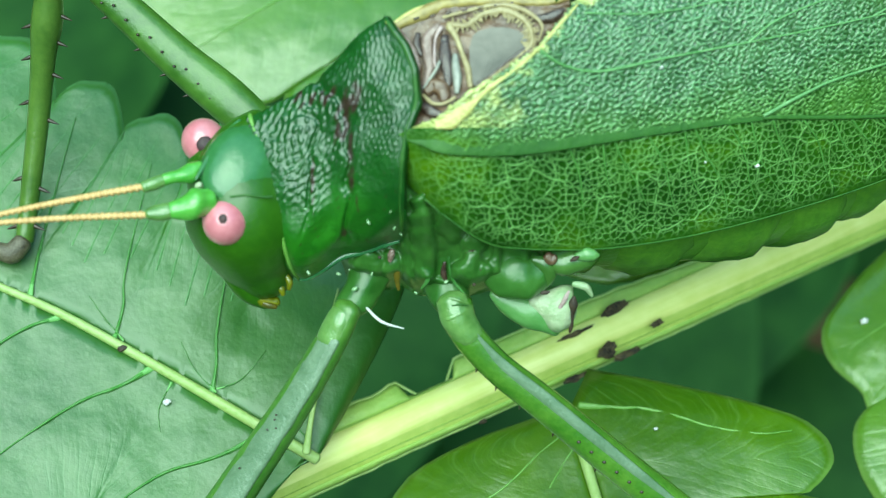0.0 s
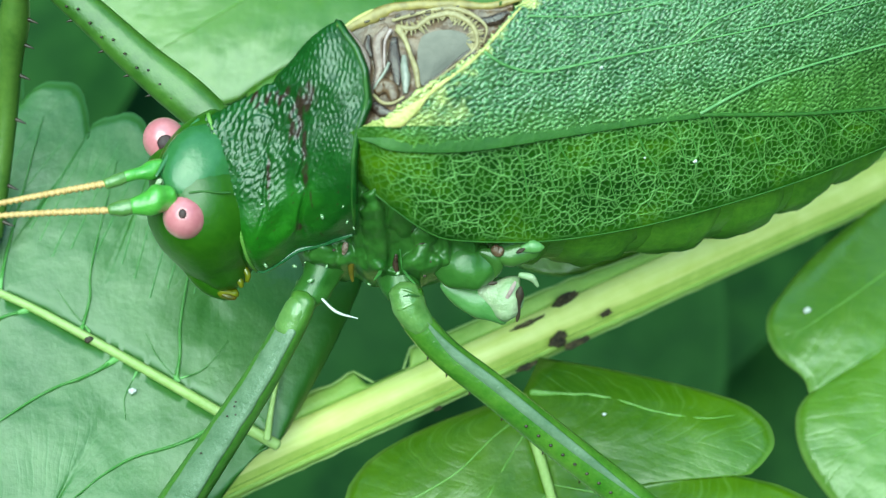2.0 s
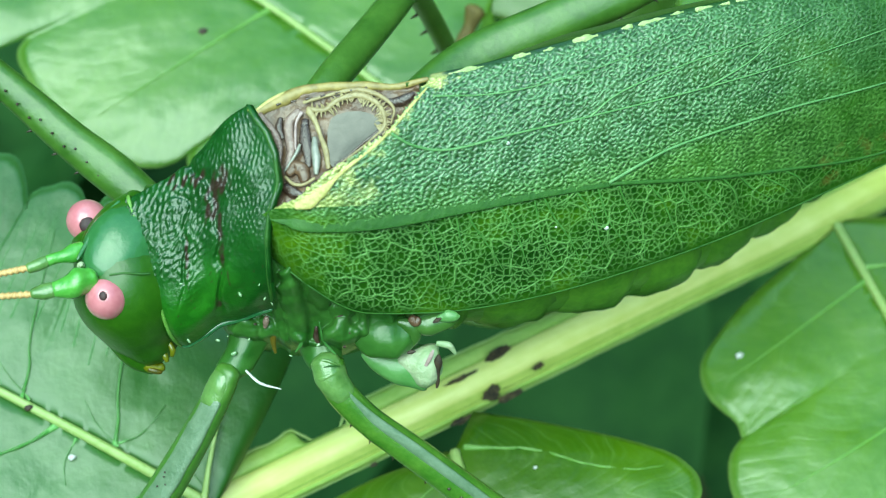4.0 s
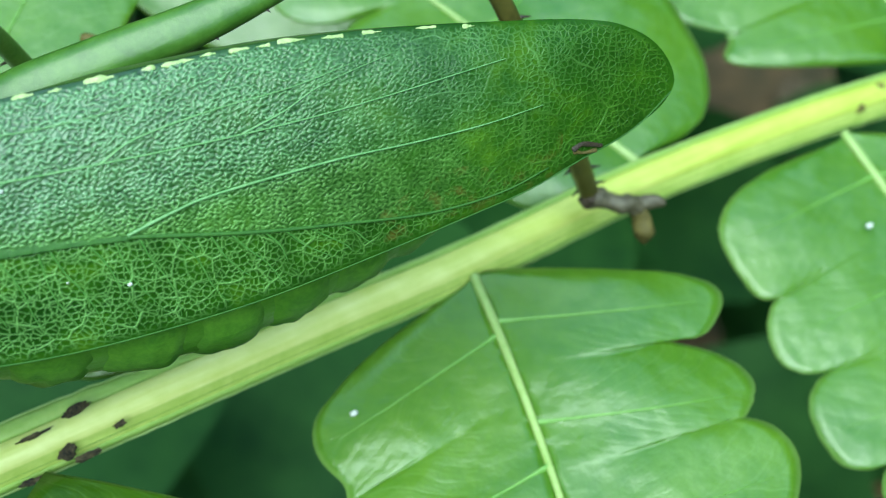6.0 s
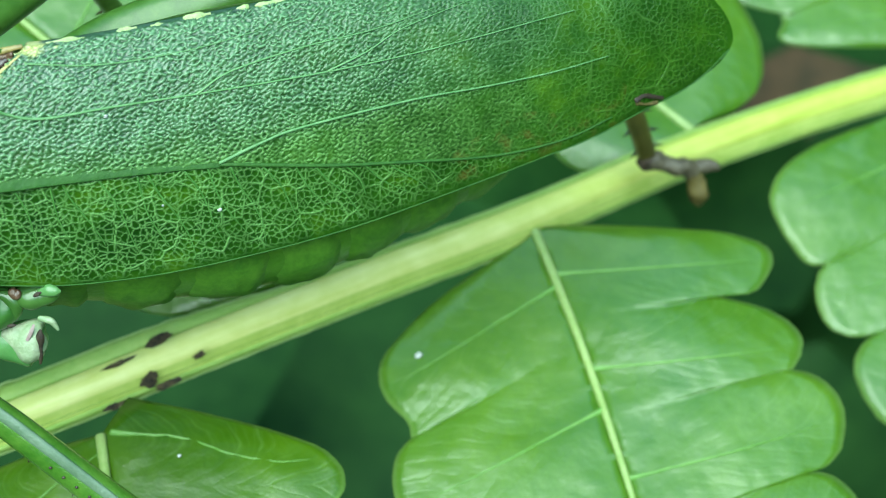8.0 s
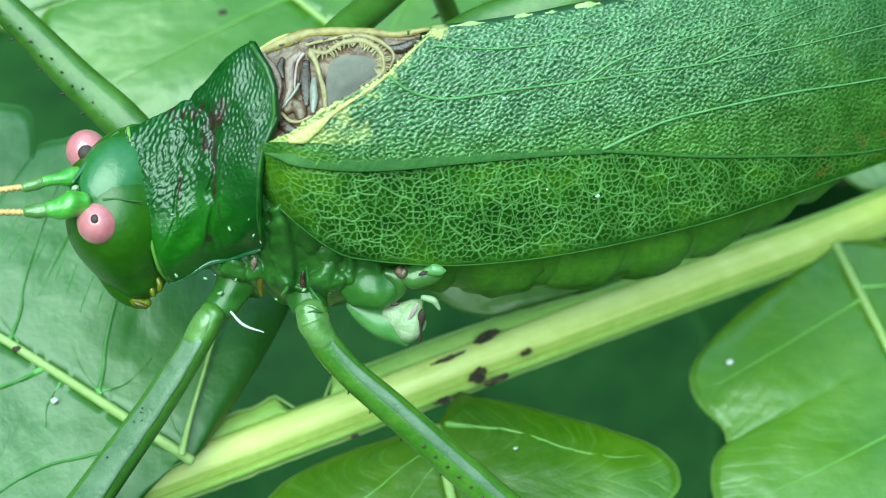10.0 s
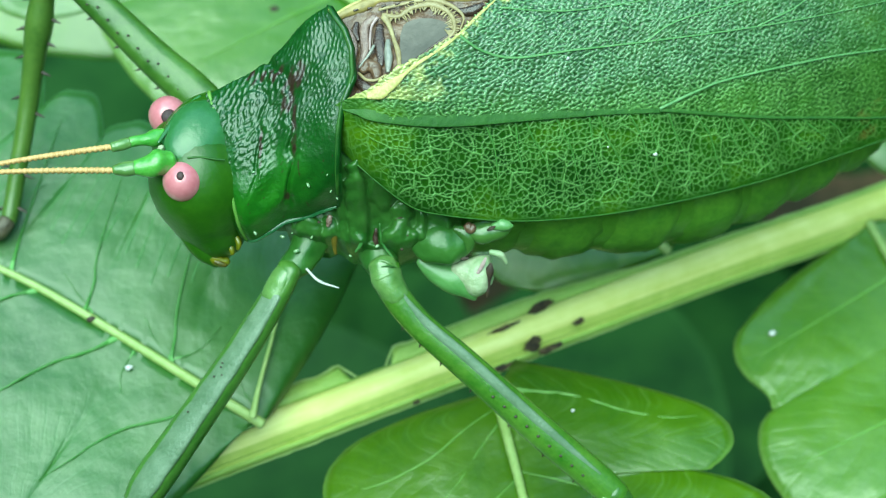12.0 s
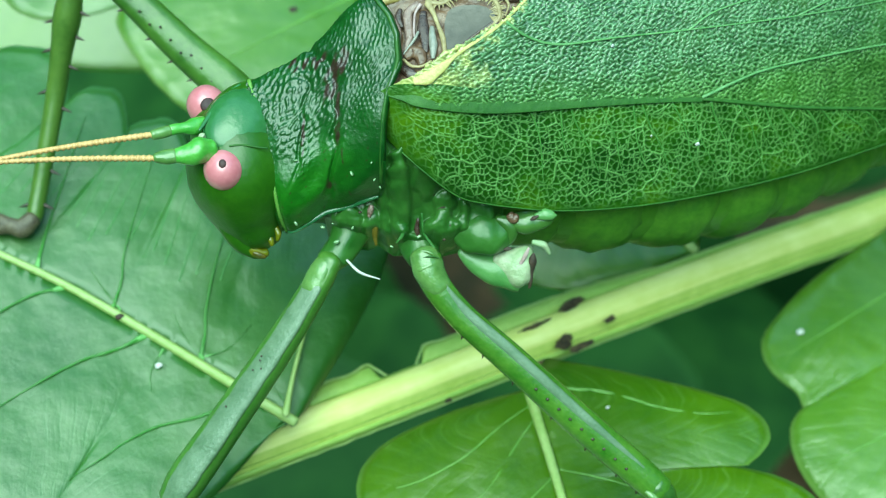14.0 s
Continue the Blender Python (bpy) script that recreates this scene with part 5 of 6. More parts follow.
    ring = [(-37.6 + 1.5 * math.cos(a), -7.4 + 1.5 * math.sin(a), 5.75 - 0.25 * math.cos(a), 0.22) for a in np.linspace(0, 2 * math.pi, 15)]
    part("eye_rim", tube(ring, n=8, per=3, flat=0.8), WING_STEM, head, "dark green rim of the eye")
    # mouthparts
    part("face_plate", tube([(-38.9, -7.6, 3.2, 0.7), (-38.2, -9.6, 2.6, 1.2), (-37.4, -11.3, 2.0, 1.2), (-36.6, -12.5, 1.4, 1.0), (-35.6, -13.4, 0.8, 0.5)], n=12, per=4, flat=0.7), HEAD, head)
    part("lip", tube([(-37.6, -12.0, 1.6, 0.4), (-36.4, -12.9, 1.2, 0.6), (-35.5, -13.3, 0.9, 0.5), (-34.9, -13.2, 0.8, 0.3)], n=14, per=5, rough=0.4), AMBER, head, "amber brown lip")
    part("mandible", tube([(-35.9, -13.3, 1.4, 0.2), (-35.4, -13.5, 1.3, 0.24), (-35.0, -13.6, 1.1, 0.16)], n=10, per=4, rough=0.3), MOUTH, head, "dark amber mandible")
    part("palp", tube([(-34.8, -11.9, 1.7, 0.2), (-34.5, -12.3, 1.7, 0.25), (-34.4, -12.7, 1.6, 0.18)], n=10, per=4, rough=0.2), AMBER, head, "amber palp")
    part("palp", tube([(-34.2, -11.2, 1.8, 0.22), (-33.9, -11.8, 1.8, 0.26), (-34.0, -12.3, 1.6, 0.18)], n=10, per=4, rough=0.2), AMBER, head, "amber palp")
    # feelers
    for base, knee, start, end, wide, name in (((-38.5, -5.9, 6.9), (-39.9, -6.4, 7.7), (-42.6, -6.9, 8.3), (-62, -8.6, 10.5), 1.0, "feeler"), ((-39.4, -3.7, 6.0), (-40.7, -4.2, 6.8), (-43.0, -5.0, 7.8), (-62, -9.4, 10.0), 0.68, "feeler")):
        near_end = Vector(knee).lerp(Vector(start), 0.45)
        scape = part("feeler_base", tube([(*base, 0.8 * wide), (*Vector(base).lerp(Vector(knee), 0.5), 1.0 * wide), (*knee, 0.85 * wide), (*near_end, 0.6 * wide)], n=16, per=6, rough=0.35), SCAPE, head, "bright green glossy feeler base")
        part("feeler_joint", tube([(*near_end, 0.6 * wide), (*Vector(knee).lerp(Vector(start), 0.7), 0.62 * wide), (*start, 0.36)], n=14, per=5, rough=0.3), JOINT, scape, "pale glossy joint")
        rows, rng = [], 46
        for k in range(rng + 1):
            p = Vector(start).lerp(Vector(end), k / rng) + Vector((0, 0.35 * math.sin(math.pi * k / rng), 0))
            rows += [(*p, 0.3 - 0.003 * k), (*(p + Vector((-0.2, 0, 0))), 0.21 - 0.002 * k)]
        part(name, tube(rows, n=8, per=2), ANTENNA, head, "tan ringed feeler")


head_and_shield()


def spines(parent, rows, count, out, length=0.8, r=0.2, start=0.08, end=0.95):
    curve = spline(rows, 8)
    for k in range(count):
        q = curve[int((start + (end - start) * k / max(count - 1, 1)) * (len(curve) - 1))]
        o = Vector(out).normalized()
        at = Vector(q[:3]) + o * q[3] * 0.85
        d = (Vector(curve[-1][:3]) - Vector(curve[0][:3])).normalized()
        tip = at + (o + d * 0.5).normalized() * length
        part("spine", tube([(*at, r), (*(at.lerp(tip, 0.5)), r * 0.7), (*tip, r * 0.15)], n=6, per=2), SPINE, parent)


def legs():
    # near fore leg
    part("fore_coxa", tube([(-28.0, -9.4, -1.4, 1.6), (-28.4, -11.0, -0.9, 1.6), (-29.0, -12.5, -0.3, 1.35), (-30.0, -13.9, 0.2, 1.05)], n=20, per=6, flat=0.8, rough=0.25), PLATE, katydid, "wet green hip joint")
    f = [(-29.8, -13.6, 0.8, 1.0), (-30.9, -15.8, 0.5, 1.15), (-34.0, -20.8, -0.6, 1.35), (-38.4, -27.2, -1.9, 1.55), (-41.4, -31.5, -2.8, 1.65), (-42.6, -33.4, -3.2, 1.35)]
    leg = part("fore_femur", tube(f, n=18, per=6, flat=0.7, power=3.0, ref=(-0.4, 0.25, 1)), LEG_OLIVE, katydid, "olive fore thigh with a silvery flat upper face")
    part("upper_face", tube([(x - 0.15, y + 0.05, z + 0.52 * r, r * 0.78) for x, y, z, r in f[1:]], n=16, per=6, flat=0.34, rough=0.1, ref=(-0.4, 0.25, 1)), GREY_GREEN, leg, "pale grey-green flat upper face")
    part("cuff", tube([(-30.1, -13.9, 0.8, 0.85), (-30.6, -14.9, 0.72, 1.08), (-31.2, -16.2, 0.52, 1.1)], n=18, per=5, flat=0.78, power=2.6, rough=0.12, ref=(-0.4, 0.25, 1)), JOINT, leg, "pale joint cuff")
    rng = random.Random(4)
    for k in range(14):
        p = np.array(f[1]) + (np.array(f[5]) - np.array(f[1])) * rng.uniform(0.2, 0.98)
        part("dot", blob((p[0] + rng.uniform(-0.6, 0.6), p[1] + rng.uniform(-0.3, 0.3), p[2] + 1.12), (0.09, 0.08, 0.05), (0, 0, 0), 0, 0, 8, 6), SPINE, leg)
    part("fore_tibia", tube([(-42.6, -33.2, -3.2, 1.0), (-45, -36, -4.5, 0.9), (-52, -36, -7, 0.85), (-58, -33, -8.5, 0.8)], n=12, per=5), LEG_DARK, katydid)
    # near middle leg
    part("middle_coxa", tube([(-23.4, -10.2, -1.6, 1.6), (-22.9, -12.0, -1.0, 1.6), (-22.4, -13.4, -0.3, 1.35)], n=20, per=6, flat=0.85, rough=0.25), PLATE, katydid, "wet green hip joint")
    m = [(-22.1, -13.4, 0.2, 1.25), (-21.4, -15.4, 0.0, 1.2), (-19.2, -18.0, -0.8, 1.18), (-15.6, -21.0, -2.0, 1.28), (-9.5, -26.2, -4.2, 1.38), (-4.5, -30.3, -5.8, 1.38), (-2.6, -31.9, -6.3, 1.25)]
    leg = part("middle_femur", tube(m, n=20, per=6, flat=0.9, power=2.4), LEG, katydid, "smooth green middle thigh")
    part("cuff", tube([(-22.4, -13.0, 0.4, 1.15), (-22.1, -13.9, 0.35, 1.28), (-21.8, -14.7, 0.2, 1.25), (-21.0, -16.0, 0.0, 1.1)], n=24, per=5, rough=0.12), JOINT, leg, "clear pale joint cuff")
    for lean, dy, w in ((0.3, 0.1, 0.16), (-0.25, 0.95, 0.2)):
        part("skin_fold", tube([(-23.2, -13.5 - dy, 0.7, 0.06), (-22.5, -13.2 - dy + lean, 1.4, w), (-21.6, -13.1 - dy, 1.45, 0.7 * w), (-20.9, -13.4 - dy - lean, 0.8, 0.05)], n=10, per=6, flat=0.6, rough=0.7), JOINT, leg, "pale wet joint fold")
    part("dark_fold", tube([(-22.3, -13.5, 1.55, 0.05), (-21.7, -13.4, 1.6, 0.09), (-21.1, -13.5, 1.35, 0.04)], n=8, per=5, rough=0.4), WING_STEM, leg, "dark crease")
    # thin pale strip stands in for the sky's highlight along the thigh
    part("highlight_streak", tube([(x + 0.35, y + 0.35, z + 0.86 * r, w) for (x, y, z, r), w in zip(m[1:6], (0.08, 0.36, 0.45, 0.4, 0.12))], n=12, per=6, flat=0.3), GREY_GREEN, leg, "bluish highlight painted along the thigh")
    spines(leg, m, 9, (-0.72, -0.85, 0.05), 0.45, 0.13, 0.3, 0.97)
    for k in range(9):
        p = np.array(m[3]) + (np.array(m[5]) - np.array(m[3])) * (0.25 + 0.085 * k)
        part("dot", blob((p[0] - 0.3, p[1] - 0.4, p[2] + 1.2), (0.15, 0.12, 0.08), (0, 0, 0), 0, 0, 8, 6), SPINE, leg, "dark dot")
    part("knee_tip", tube([(-3.2, -31.4, -6.1, 1.25), (-2.0, -32.2, -6.5, 0.9), (-1.5, -32.6, -6.6, 0.5)], n=12, per=4), WET, leg)
    part("knee_lip", tube([(-3.9, -31.9, -5.2, 0.2), (-3.2, -32.4, -5.2, 0.3), (-2.5, -33.0, -5.6, 0.2)], n=8, per=4), JOINT, leg, "pale knee notch")
    part("middle_tibia", tube([(-2.4, -32.2, -6.8, 0.9), (-3.5, -34.5, -10, 0.8), (-6, -37.5, -11.2, 0.75)], n=12, per=5), LEG_DARK, katydid)
    # far fore leg
    f = [(-36.0, -1.5, -5.5, 1.5), (-39.8, 1.9, -6, 1.75), (-43.4, 4.9, -6, 1.6), (-47.5, 8.7, -5.8, 1.4), (-51.2, 12.0, -5.6, 1.2), (-52.2, 12.8, -5.8, 0.9)]
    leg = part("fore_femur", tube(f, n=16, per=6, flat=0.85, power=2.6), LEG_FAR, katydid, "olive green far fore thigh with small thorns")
    for k in range(12):
        p = np.array(f[1]) + (np.array(f[4]) - np.array(f[1])) * (0.05 + 0.08 * k)
        part("dot", blob((p[0] - 0.5, p[1] - 0.5 + 0.3 * (k % 3), p[2] + 1.3), (0.13, 0.11, 0.1), (0, 0, 0), 0.3, k, 8, 6), SPINE, leg, "dark dot")
    spines(leg, f, 7, (-0.7, -0.75, 0.2), 0.7, 0.16, 0.3, 0.95)
    t = [(-52.4, 12.6, -6.0, 1.0), (-53.8, 11.0, -7.2, 1.0), (-54.6, 8.3, -8.6, 1.25), (-55.3, 5.6, -9.8, 1.0), (-56.2, 1.5, -11.5, 0.9), (-57.5, -5.5, -12.9, 0.8), (-58.0, -9.0, -13.0, 0.75)]
    tib = part("fore_tibia", tube(t, n=14, per=6), LEG_DARK, katydid, "dark olive spiny far fore shin")
    spines(tib, t, 8, (1, 0.1, 0.2), 1.1)
    spines(tib, t, 7, (-1, 0.1, 0.2), 0.95)
    part("fore_foot", tube([(-58.0, -9.0, -12.6, 0.75), (-58.8, -10.0, -12.4, 0.9), (-59.8, -9.9, -12.2, 0.7), (-60.8, -9.8, -12.1, 0.85), (-62.2, -9.5, -12.0, 0.6)], n=12, per=5, rough=0.4), FOOT, katydid, "brown-grey foot")
    # far middle leg
    m = [(-24.5, 4.0, 0, 1.2), (-21.8, 8.6, -3.5, 1.35), (-19.2, 12.6, -8.8, 1.4), (-16.8, 16.4, -14, 1.35), (-15.9, 17.7, -15.8, 1.15)]
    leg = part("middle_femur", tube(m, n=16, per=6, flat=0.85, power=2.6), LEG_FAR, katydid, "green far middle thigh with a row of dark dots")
    for k in range(10):
        p = np.array(m[1]) + (np.array(m[3]) - np.array(m[1])) * (0.3 + 0.075 * k)
        part("dot", blob((p[0] + 0.35, p[1] - 0.25, p[2] + 1.05), (0.13, 0.13, 0.08), (0, 0, 0), 0, 0, 8, 6), SPINE, leg, "dark dot")
    t = [(-15.6, 17.6, -16, 1.05), (-14.6, 16.2, -21, 0.95), (-13.6, 14.3, -26, 0.95), (-12.8, 12.6, -33, 0.9), (-12.3, 11.6, -39, 0.8)]
    tib = part("middle_tibia", tube(t, n=12, per=6), LEG_DARK, katydid, "olive-brown spiny far middle shin")
    spines(tib, t, 6, (-1, -0.3, 0.2), 1.0)
    part("middle_foot", tube([(-12.2, 12.6, -38.6, 0.7), (-11.9, 15.0, -38.6, 0.8), (-11.2, 16.8, -38.4, 0.7), (-10.6, 18.2, -38, 1.1)], n=12, per=5, rough=0.3), BROWN_DOT, katydid, "brown foot pad")
    # far hind leg
    f = [(-16, 5.6, -6, 2.2), (-10.8, 10.2, -9, 2.1), (-4, 13.3, -10, 1.95), (4, 16.6, -11, 1.7), (12, 20.9, -12.5, 1.25), (20, 25.6, -14, 1.15), (22.6, 27.0, -14.6, 1.2)]
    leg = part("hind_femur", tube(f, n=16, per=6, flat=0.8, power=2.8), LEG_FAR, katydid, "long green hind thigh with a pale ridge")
    spines(leg, f, 10, (0.5, -0.9, 0.1), 0.6, 0.14, 0.3, 0.95)
    t = [(22.8, 26.8, -14.8, 1.1), (25.0, 24.0, -20, 0.95), (27.4, 20.8, -25.4, 0.95), (31.5, 13.8, -32, 1.0), (35.4, 7.2, -38.6, 1.1), (37.6, 3.0, -44.6, 1.0)]
    tib = part("hind_tibia", tube(t, n=14, per=6), LEG_BROWN, katydid, "long brown spiny hind shin")
    spines(tib, t, 14, (1, 0.45, 0.2), 1.1)
    spines(tib, t, 12, (-1, -0.45, 0.2), 1.0)
    foot = part("hind_foot", tube([(37.6, 3.0, -44.4, 1.1), (39.4, 2.5, -44.6, 1.0), (40.4, 2.3, -44.8, 0.85), (41.5, 2.2, -45.2, 1.1), (42.6, 2.0, -45.8, 1.0)], n=16, per=5, rough=0.5), FOOT, katydid, "grey-brown jointed foot")
    part("toe", tube([(42.2, 2.0, -45.6, 0.7), (43.0, 0.6, -46.2, 0.95), (43.3, -0.8, -46.9, 0.95), (43.4, -1.6, -47.4, 0.5)], n=14, per=5, rough=0.4), BROWN_DOT, foot)
    part("toe", tube([(42.4, 2.2, -45.8, 0.7), (43.8, 2.4, -46.0, 0.75), (45.2, 2.3, -46.2, 0.5)], n=12, per=4, rough=0.5), FOOT, foot)
    part("joint", blob((37.4, 2.8, -43.9), (1.0, 0.9, 0.8), (0, 0, 20), 0.4), SCAR, foot, "dark ankle joint")


legs()


def trunk():
    """Chest, abdomen and the torn stump of the missing hind leg."""
    chest = part("chest", tube([(-33, -5.5, -1.8, 5.0), (-28, -4.8, -2.4, 5.6), (-22, -4.0, -3.4, 6.0), (-15, -3.6, -5.4, 5.8)], n=24, per=5), BODY, katydid, "green chest")
    def lump(name, pts, mat, parent, label="", up=0.0, flat=0.6, rough=0.12, n=18):
        """A swollen plate along the flank: rows of x, y, radius."""
        return part(name, tube([(x, y, 4.5 + 0.45 * (y + 5) + up, r) for x, y, r in pts], n=n, per=6, flat=flat, rough=rough), mat, parent, label)

    # flank of the chest: one skin, swollen plate by plate
    u, v = np.meshgrid(np.linspace(0, 1, 121), np.linspace(0, 1, 101), indexing="ij")
    x = -30.5 + 14.5 * u
    floor = np.interp(x, [-30.5, -28.5, -27, -26.2, -25, -23.5, -21, -19.4, -17.5, -16], [-11.4, -12.4, -12.6, -12.2, -13.0, -13.0, -13.0, -12.6, -12.0, -11.6])
    y = floor + (-3.0 - floor) * v
    swell = np.zeros_like(x)
    plates = ((-25.5, -8.6, 0.6, 4.6, 0.5), (-24.2, -8.9, 0.95, 3.6, 1.0), (-21.0, -11.2, 1.55, 1.75, 1.0), (-22.2, -7.6, 1.0, 1.5, 0.5), (-20.6, -9.0, 0.9, 0.8, 0.6), (-19.2, -10.8, 0.5, 1.9, 0.6), (-28.2, -10.4, 1.2, 1.1, 0.6), (-26.6, -10.6, 0.7, 1.2, 0.5), (-29.2, -11.8, 0.7, 0.6, 0.5), (-22.9, -12.2, 0.8, 0.9, 0.7))
    for px, py, rx, ry, high in plates:
        gap = np.hypot((x - px) / rx, (y - py) / ry) + 0.1 * waves(x, y, 1.4, int(90 + px), 14)
        swell = np.maximum(swell, high * np.sqrt(np.clip(1 - gap**2, 0, 1)))
    rise = 2.7 * step(-10.5, -5.8, y) * step(-26.6, -25.4, x) * step(-19.0, -23.5, x)
    z = 3.5 + 0.45 * (y + 5) + 1.25 * swell + rise + 0.035 * waves(x, y, 1.2, 51, 24) + 0.008 * waves(x, y, 0.5, 52, 40) - 2.6 * step(0.16, 0.0, v) - 2.0 * step(0.93, 1.0, u) - 1.5 * step(0.06, 0.0, u)
    fine_part("flank", np.stack([x, y, z], -1), PLATE, chest, "wet green side plates of the chest", 0.4)
    lump("side_seam", [(-24.3, -8.0, 0.1), (-24.5, -10.4, 0.14), (-24.0, -11.5, 0.16), (-24.5, -12.3, 0.08)], PALE_PLATE, chest, "pale wet seam", -0.12, 0.3, 0.4, 10)
    lump("side_seam", [(-22.5, -10.0, 0.06), (-22.3, -11.5, 0.1), (-21.4, -12.7, 0.07)], PALE_PLATE, chest, "pale wet seam", -0.4, 0.35, 0.4, 10)
    lump("brown_crease", [(-26.1, -10.4, 0.16), (-26.3, -11.4, 0.26), (-26.2, -12.4, 0.14)], MOUTH, chest, "amber crease", -0.9, 0.5, 0.4, 10)
    lump("brown_crease", [(-23.9, -6.4, 0.12), (-23.8, -7.3, 0.26), (-23.9, -8.1, 0.1)], HOLLOW, chest, "dark brown crease", -0.55, 0.5, 0.4, 10)
    lump("brown_crease", [(-22.8, -10.4, 0.14), (-22.9, -11.2, 0.2), (-22.7, -11.8, 0.1)], HOLLOW, chest, "", -0.7, 0.5, 0.4, 10)
    lump("dark_slit", [(-21.2, -9.75, 0.1), (-20.8, -9.5, 0.16), (-20.5, -9.3, 0.08)], SCAR, chest, "", -0.35, 0.5, 0.5, 8)
    lump("pale_knob", [(-26.5, -9.5, 0.2), (-26.6, -9.9, 0.28), (-26.7, -10.3, 0.16)], PINKISH, chest, "brownish pale knob", -0.3, 0.8, 0.4, 10)
    # small pale lumps stand in for bright highlights on the wet plates
    for x, y, r in ((-19.8, -11.0, 0.3), (-22.7, -11.8, 0.26), (-30.4, -11.2, 0.26), (-29.3, -12.3, 0.34), (-28.0, -11.2, 0.2), (-26.0, -8.9, 0.16), (-24.9, -12.6, 0.2), (-29.6, -10.9, 0.12)):
        z = 4.5 + 0.45 * (y + 5)
        part("glint", blob((x, y, z - 0.1), (r * 0.75, r * 0.45, r * 0.4), (0, 0, x * 30), 0.3, x, 12, 8), GLINT_SPECK, chest, "pale speck painted as a wet highlight")
    for x, y in ((-20.7, -12.0), (-20.2, -10.9), (-27.4, -10.0), (-21.6, -8.6)):
        part("dark_dot", blob((x, y, 4.3 + 0.45 * (y + 5)), (0.13, 0.1, 0.08)), SCAR, chest)
    hip = lump("hind_coxa", [(-19.7, -11.1, 1.0), (-18.7, -11.2, 1.65), (-17.5, -11.3, 1.85), (-16.4, -11.4, 1.65), (-15.7, -11.5, 1.1), (-15.4, -11.5, 0.5)], PLATE, katydid, "swollen wet green hip of the missing hind leg", -1.5, 0.62, 0.3, 26)
    lump("hip_ridge", [(-16.5, -10.2, 0.3), (-15.8, -10.5, 0.55), (-15.4, -11.0, 0.6), (-15.4, -11.6, 0.5), (-15.7, -12.2, 0.25)], WET, hip, "wet lobed end of the hip", -1.3, 0.7, 0.2)
    lobe = lump("hip_lobe", [(-15.4, -10.3, 0.6), (-14.4, -10.4, 1.0), (-13.4, -10.3, 0.9), (-12.5, -10.1, 0.65), (-12.0, -9.9, 0.3)], WET, katydid, "pale green swollen lobe", -1.6, 0.62, 0.2)
    lump("lobe_end", [(-13.4, -10.0, 0.3), (-12.7, -9.9, 0.5), (-12.1, -9.9, 0.4), (-11.8, -9.9, 0.15)], STUMP_SKIN, lobe, "pale end of the lobe", -1.2, 0.6, 0.3, 12)
    lump("brown_notch", [(-15.5, -9.9, 0.3), (-15.2, -10.2, 0.4), (-14.9, -10.0, 0.25)], MEMBRANE, hip, "brown notch", -1.1, 0.7, 0.5)
    lump("dark_slit", [(-13.8, -10.3, 0.08), (-13.5, -10.15, 0.18), (-13.2, -10.0, 0.08)], SCAR, hip, "", -0.95, 0.6, 0.4, 8)
    stump = lump("leg_stump", [(-19.4, -12.7, 0.4), (-18.4, -13.3, 0.9), (-17.2, -13.8, 1.3), (-16.0, -14.0, 1.55), (-15.0, -14.0, 1.75), (-14.3, -14.1, 1.7), (-14.0, -14.2, 1.2)], STUMP_SKIN, katydid, "torn cream stump of the missing hind leg", -1.9, 0.6, 0.12, 28)
    lump("cream_skin", [(-16.6, -13.3, 0.4), (-15.7, -13.5, 1.0), (-14.9, -13.7, 1.6), (-14.2, -13.9, 1.75), (-13.8, -14.0, 1.4), (-13.65, -14.0, 0.8)], CREAM, stump, "cream torn skin", -1.5, 0.6, 0.12, 28)
    lump("pink_skin", [(-13.9, -12.5, 0.08), (-14.2, -13.1, 0.16), (-14.6, -13.8, 0.14), (-15.2, -14.6, 0.06)], PINK_SKIN, stump, "pinkish ridge of torn skin", -0.55, 0.4, 0.5, 12)
    lump("torn_edge", [(-13.5, -12.9, 0.08), (-13.6, -13.5, 0.3), (-13.65, -14.3, 0.24), (-13.7, -15.0, 0.26), (-13.8, -15.6, 0.1)], SCAR, stump, "blackened torn edge", -0.75, 0.6, 0.7, 10)
    lump("skin_flap", [(-13.6, -12.0, 0.2), (-13.0, -12.1, 0.28), (-12.6, -12.3, 0.24), (-12.2, -12.9, 0.1)], CREAM, stump, "curled flap of skin", -1.0, 0.6, 0.3, 12)
    lump("dark_pore", [(-15.9, -12.65, 0.1), (-15.6, -12.6, 0.18), (-15.3, -12.55, 0.08)], SCAR, stump, "", -0.5, 0.6, 0.3, 10)
    part("bristle", tube([(-28.5, -13.7, 0.6, 0.1), (-27.4, -14.7, 0.7, 0.12), (-25.8, -15.2, 0.6, 0.05)], n=6, per=4), WHITE, katydid, "white curved bristle")
    # abdomen, ring by ring, under the wings
    line = spline([(-17, -5.2, -6.5, 6.2), (-8, -5.4, -9.5, 6.2), (2, -3.8, -13.5, 6.3), (10, -1.0, -17, 5.8), (18, 2.6, -20.5, 4.8), (25, 6.4, -24, 3.2), (29, 8.6, -26, 2.0)], 8)
    belly = part("abdomen", tube([tuple(q[:3]) + (q[3] * 0.9,) for q in line[::3]], n=28, per=4), ABDOMEN, katydid, "ringed green abdomen below the wings")
    for k in range(0, len(line) - 5, 5):
        rows = [(*line[k + i][:3], line[k + i][3] * s) for i, s in zip(range(6), (0.86, 0.95, 0.985, 0.99, 0.965, 0.84))]
        part("ring", tube(rows, n=28, per=3, rough=0.06, ends=False), PLEAT, belly)


trunk()


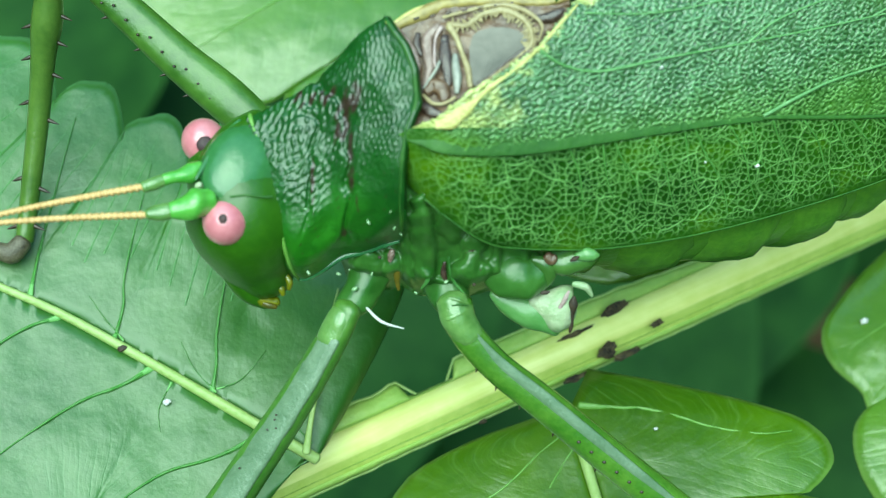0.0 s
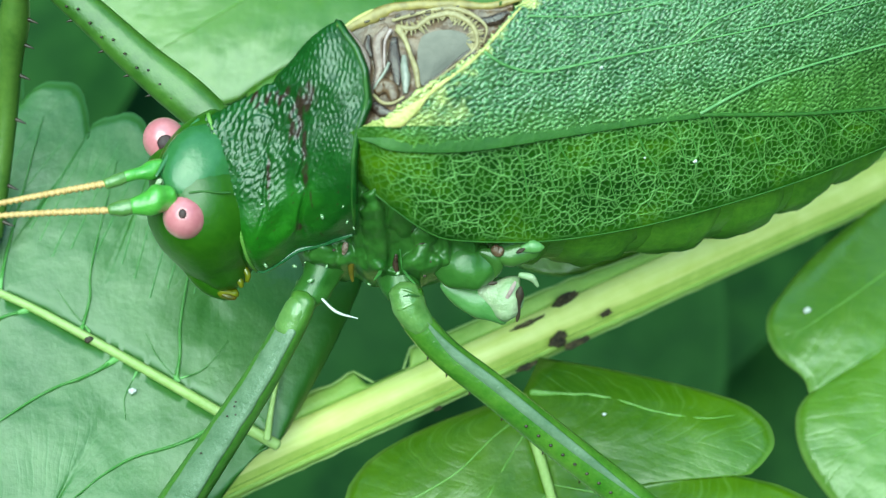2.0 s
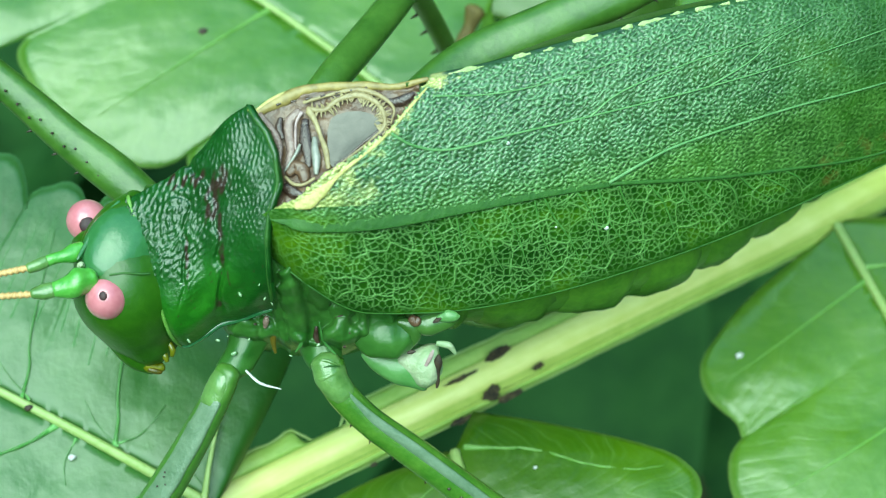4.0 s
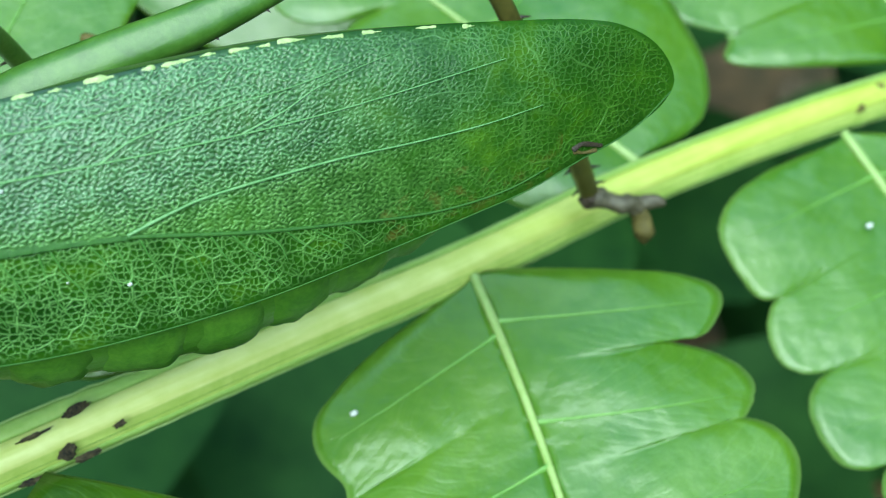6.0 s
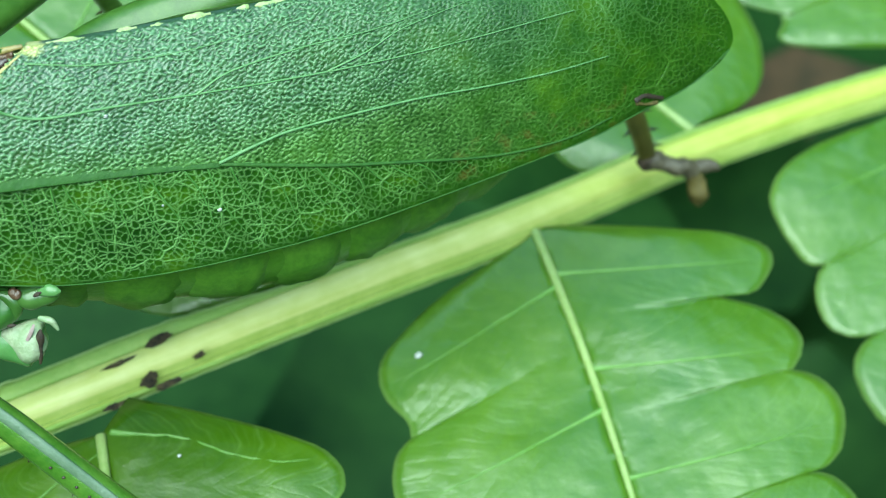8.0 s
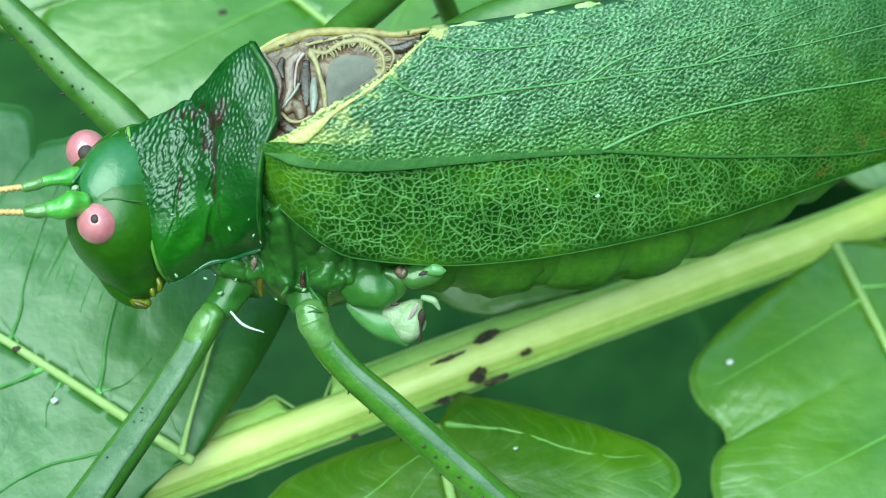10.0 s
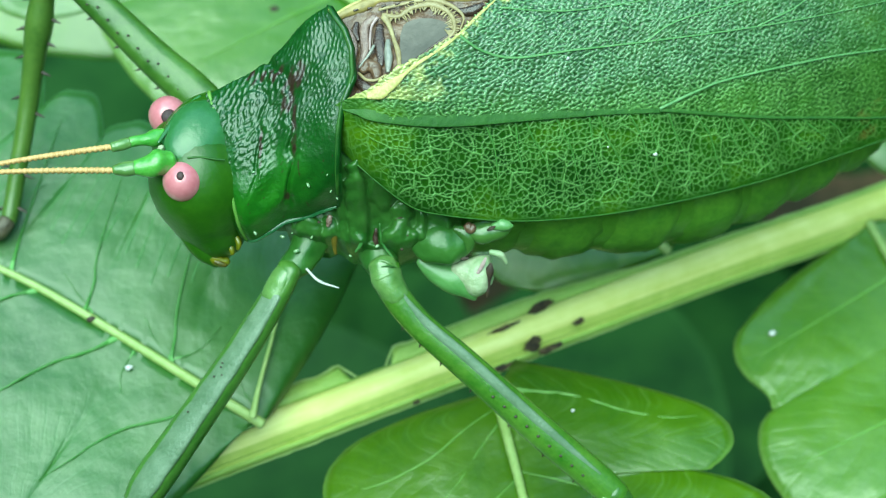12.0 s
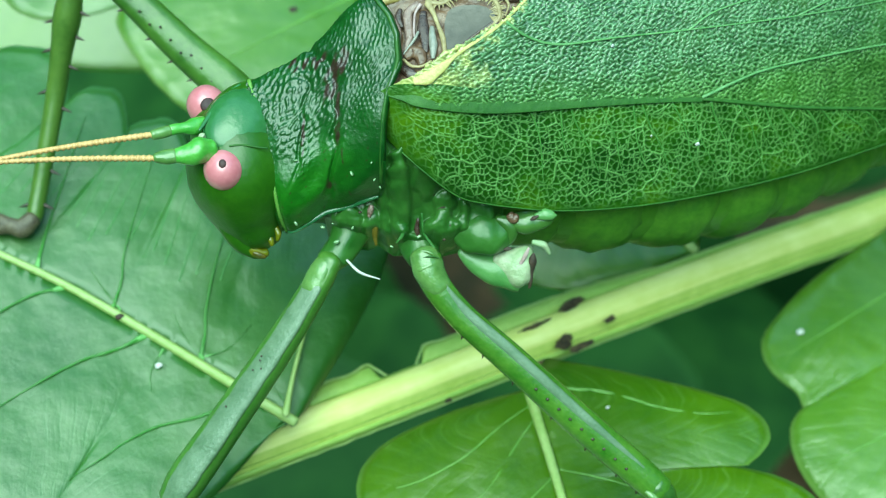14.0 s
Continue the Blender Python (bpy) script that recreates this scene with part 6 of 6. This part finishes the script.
# ---- specks lying on the leaves ----
def dropping(at, r, mat, label, category, name):
    e = thing(name, at, label, category, name + "s on the leaflets")
    part("grain", blob(at, (r, r * 0.75, r * 0.4), (0, 0, 25), 0.5, at[0], 12, 8), mat, e)
    part("grain", blob((at[0] + r * 0.8, at[1] + r * 0.2, at[2] - 0.05), (r * 0.45, r * 0.4, r * 0.3), (0, 0, 60), 0.5, at[1], 10, 6), mat, e)


for at, r in (((14.3, -17.0, -32.6), 0.36), ((-46, -22.1, -11.5), 0.32), ((69.3, -0.3, -57.4), 0.38), ((-6.1, -25, -17.9), 0.18)):
    dropping(at, r, WHITE, "tiny white dropping stuck to a leaflet", "dropping", "dropping")
for at, r in (((-49.8, -17.8, -12.2), 0.36), ((-38.6, 17.1, -38.3), 0.45), ((73.6, 1.9, -60.9), 0.5)):
    dropping(at, r, SCAR, "tiny dark brown crumb stuck to a leaflet", "crumb", "crumb")


def motions():
    """Nothing in the place moves; only the camera is carried along."""


motions()
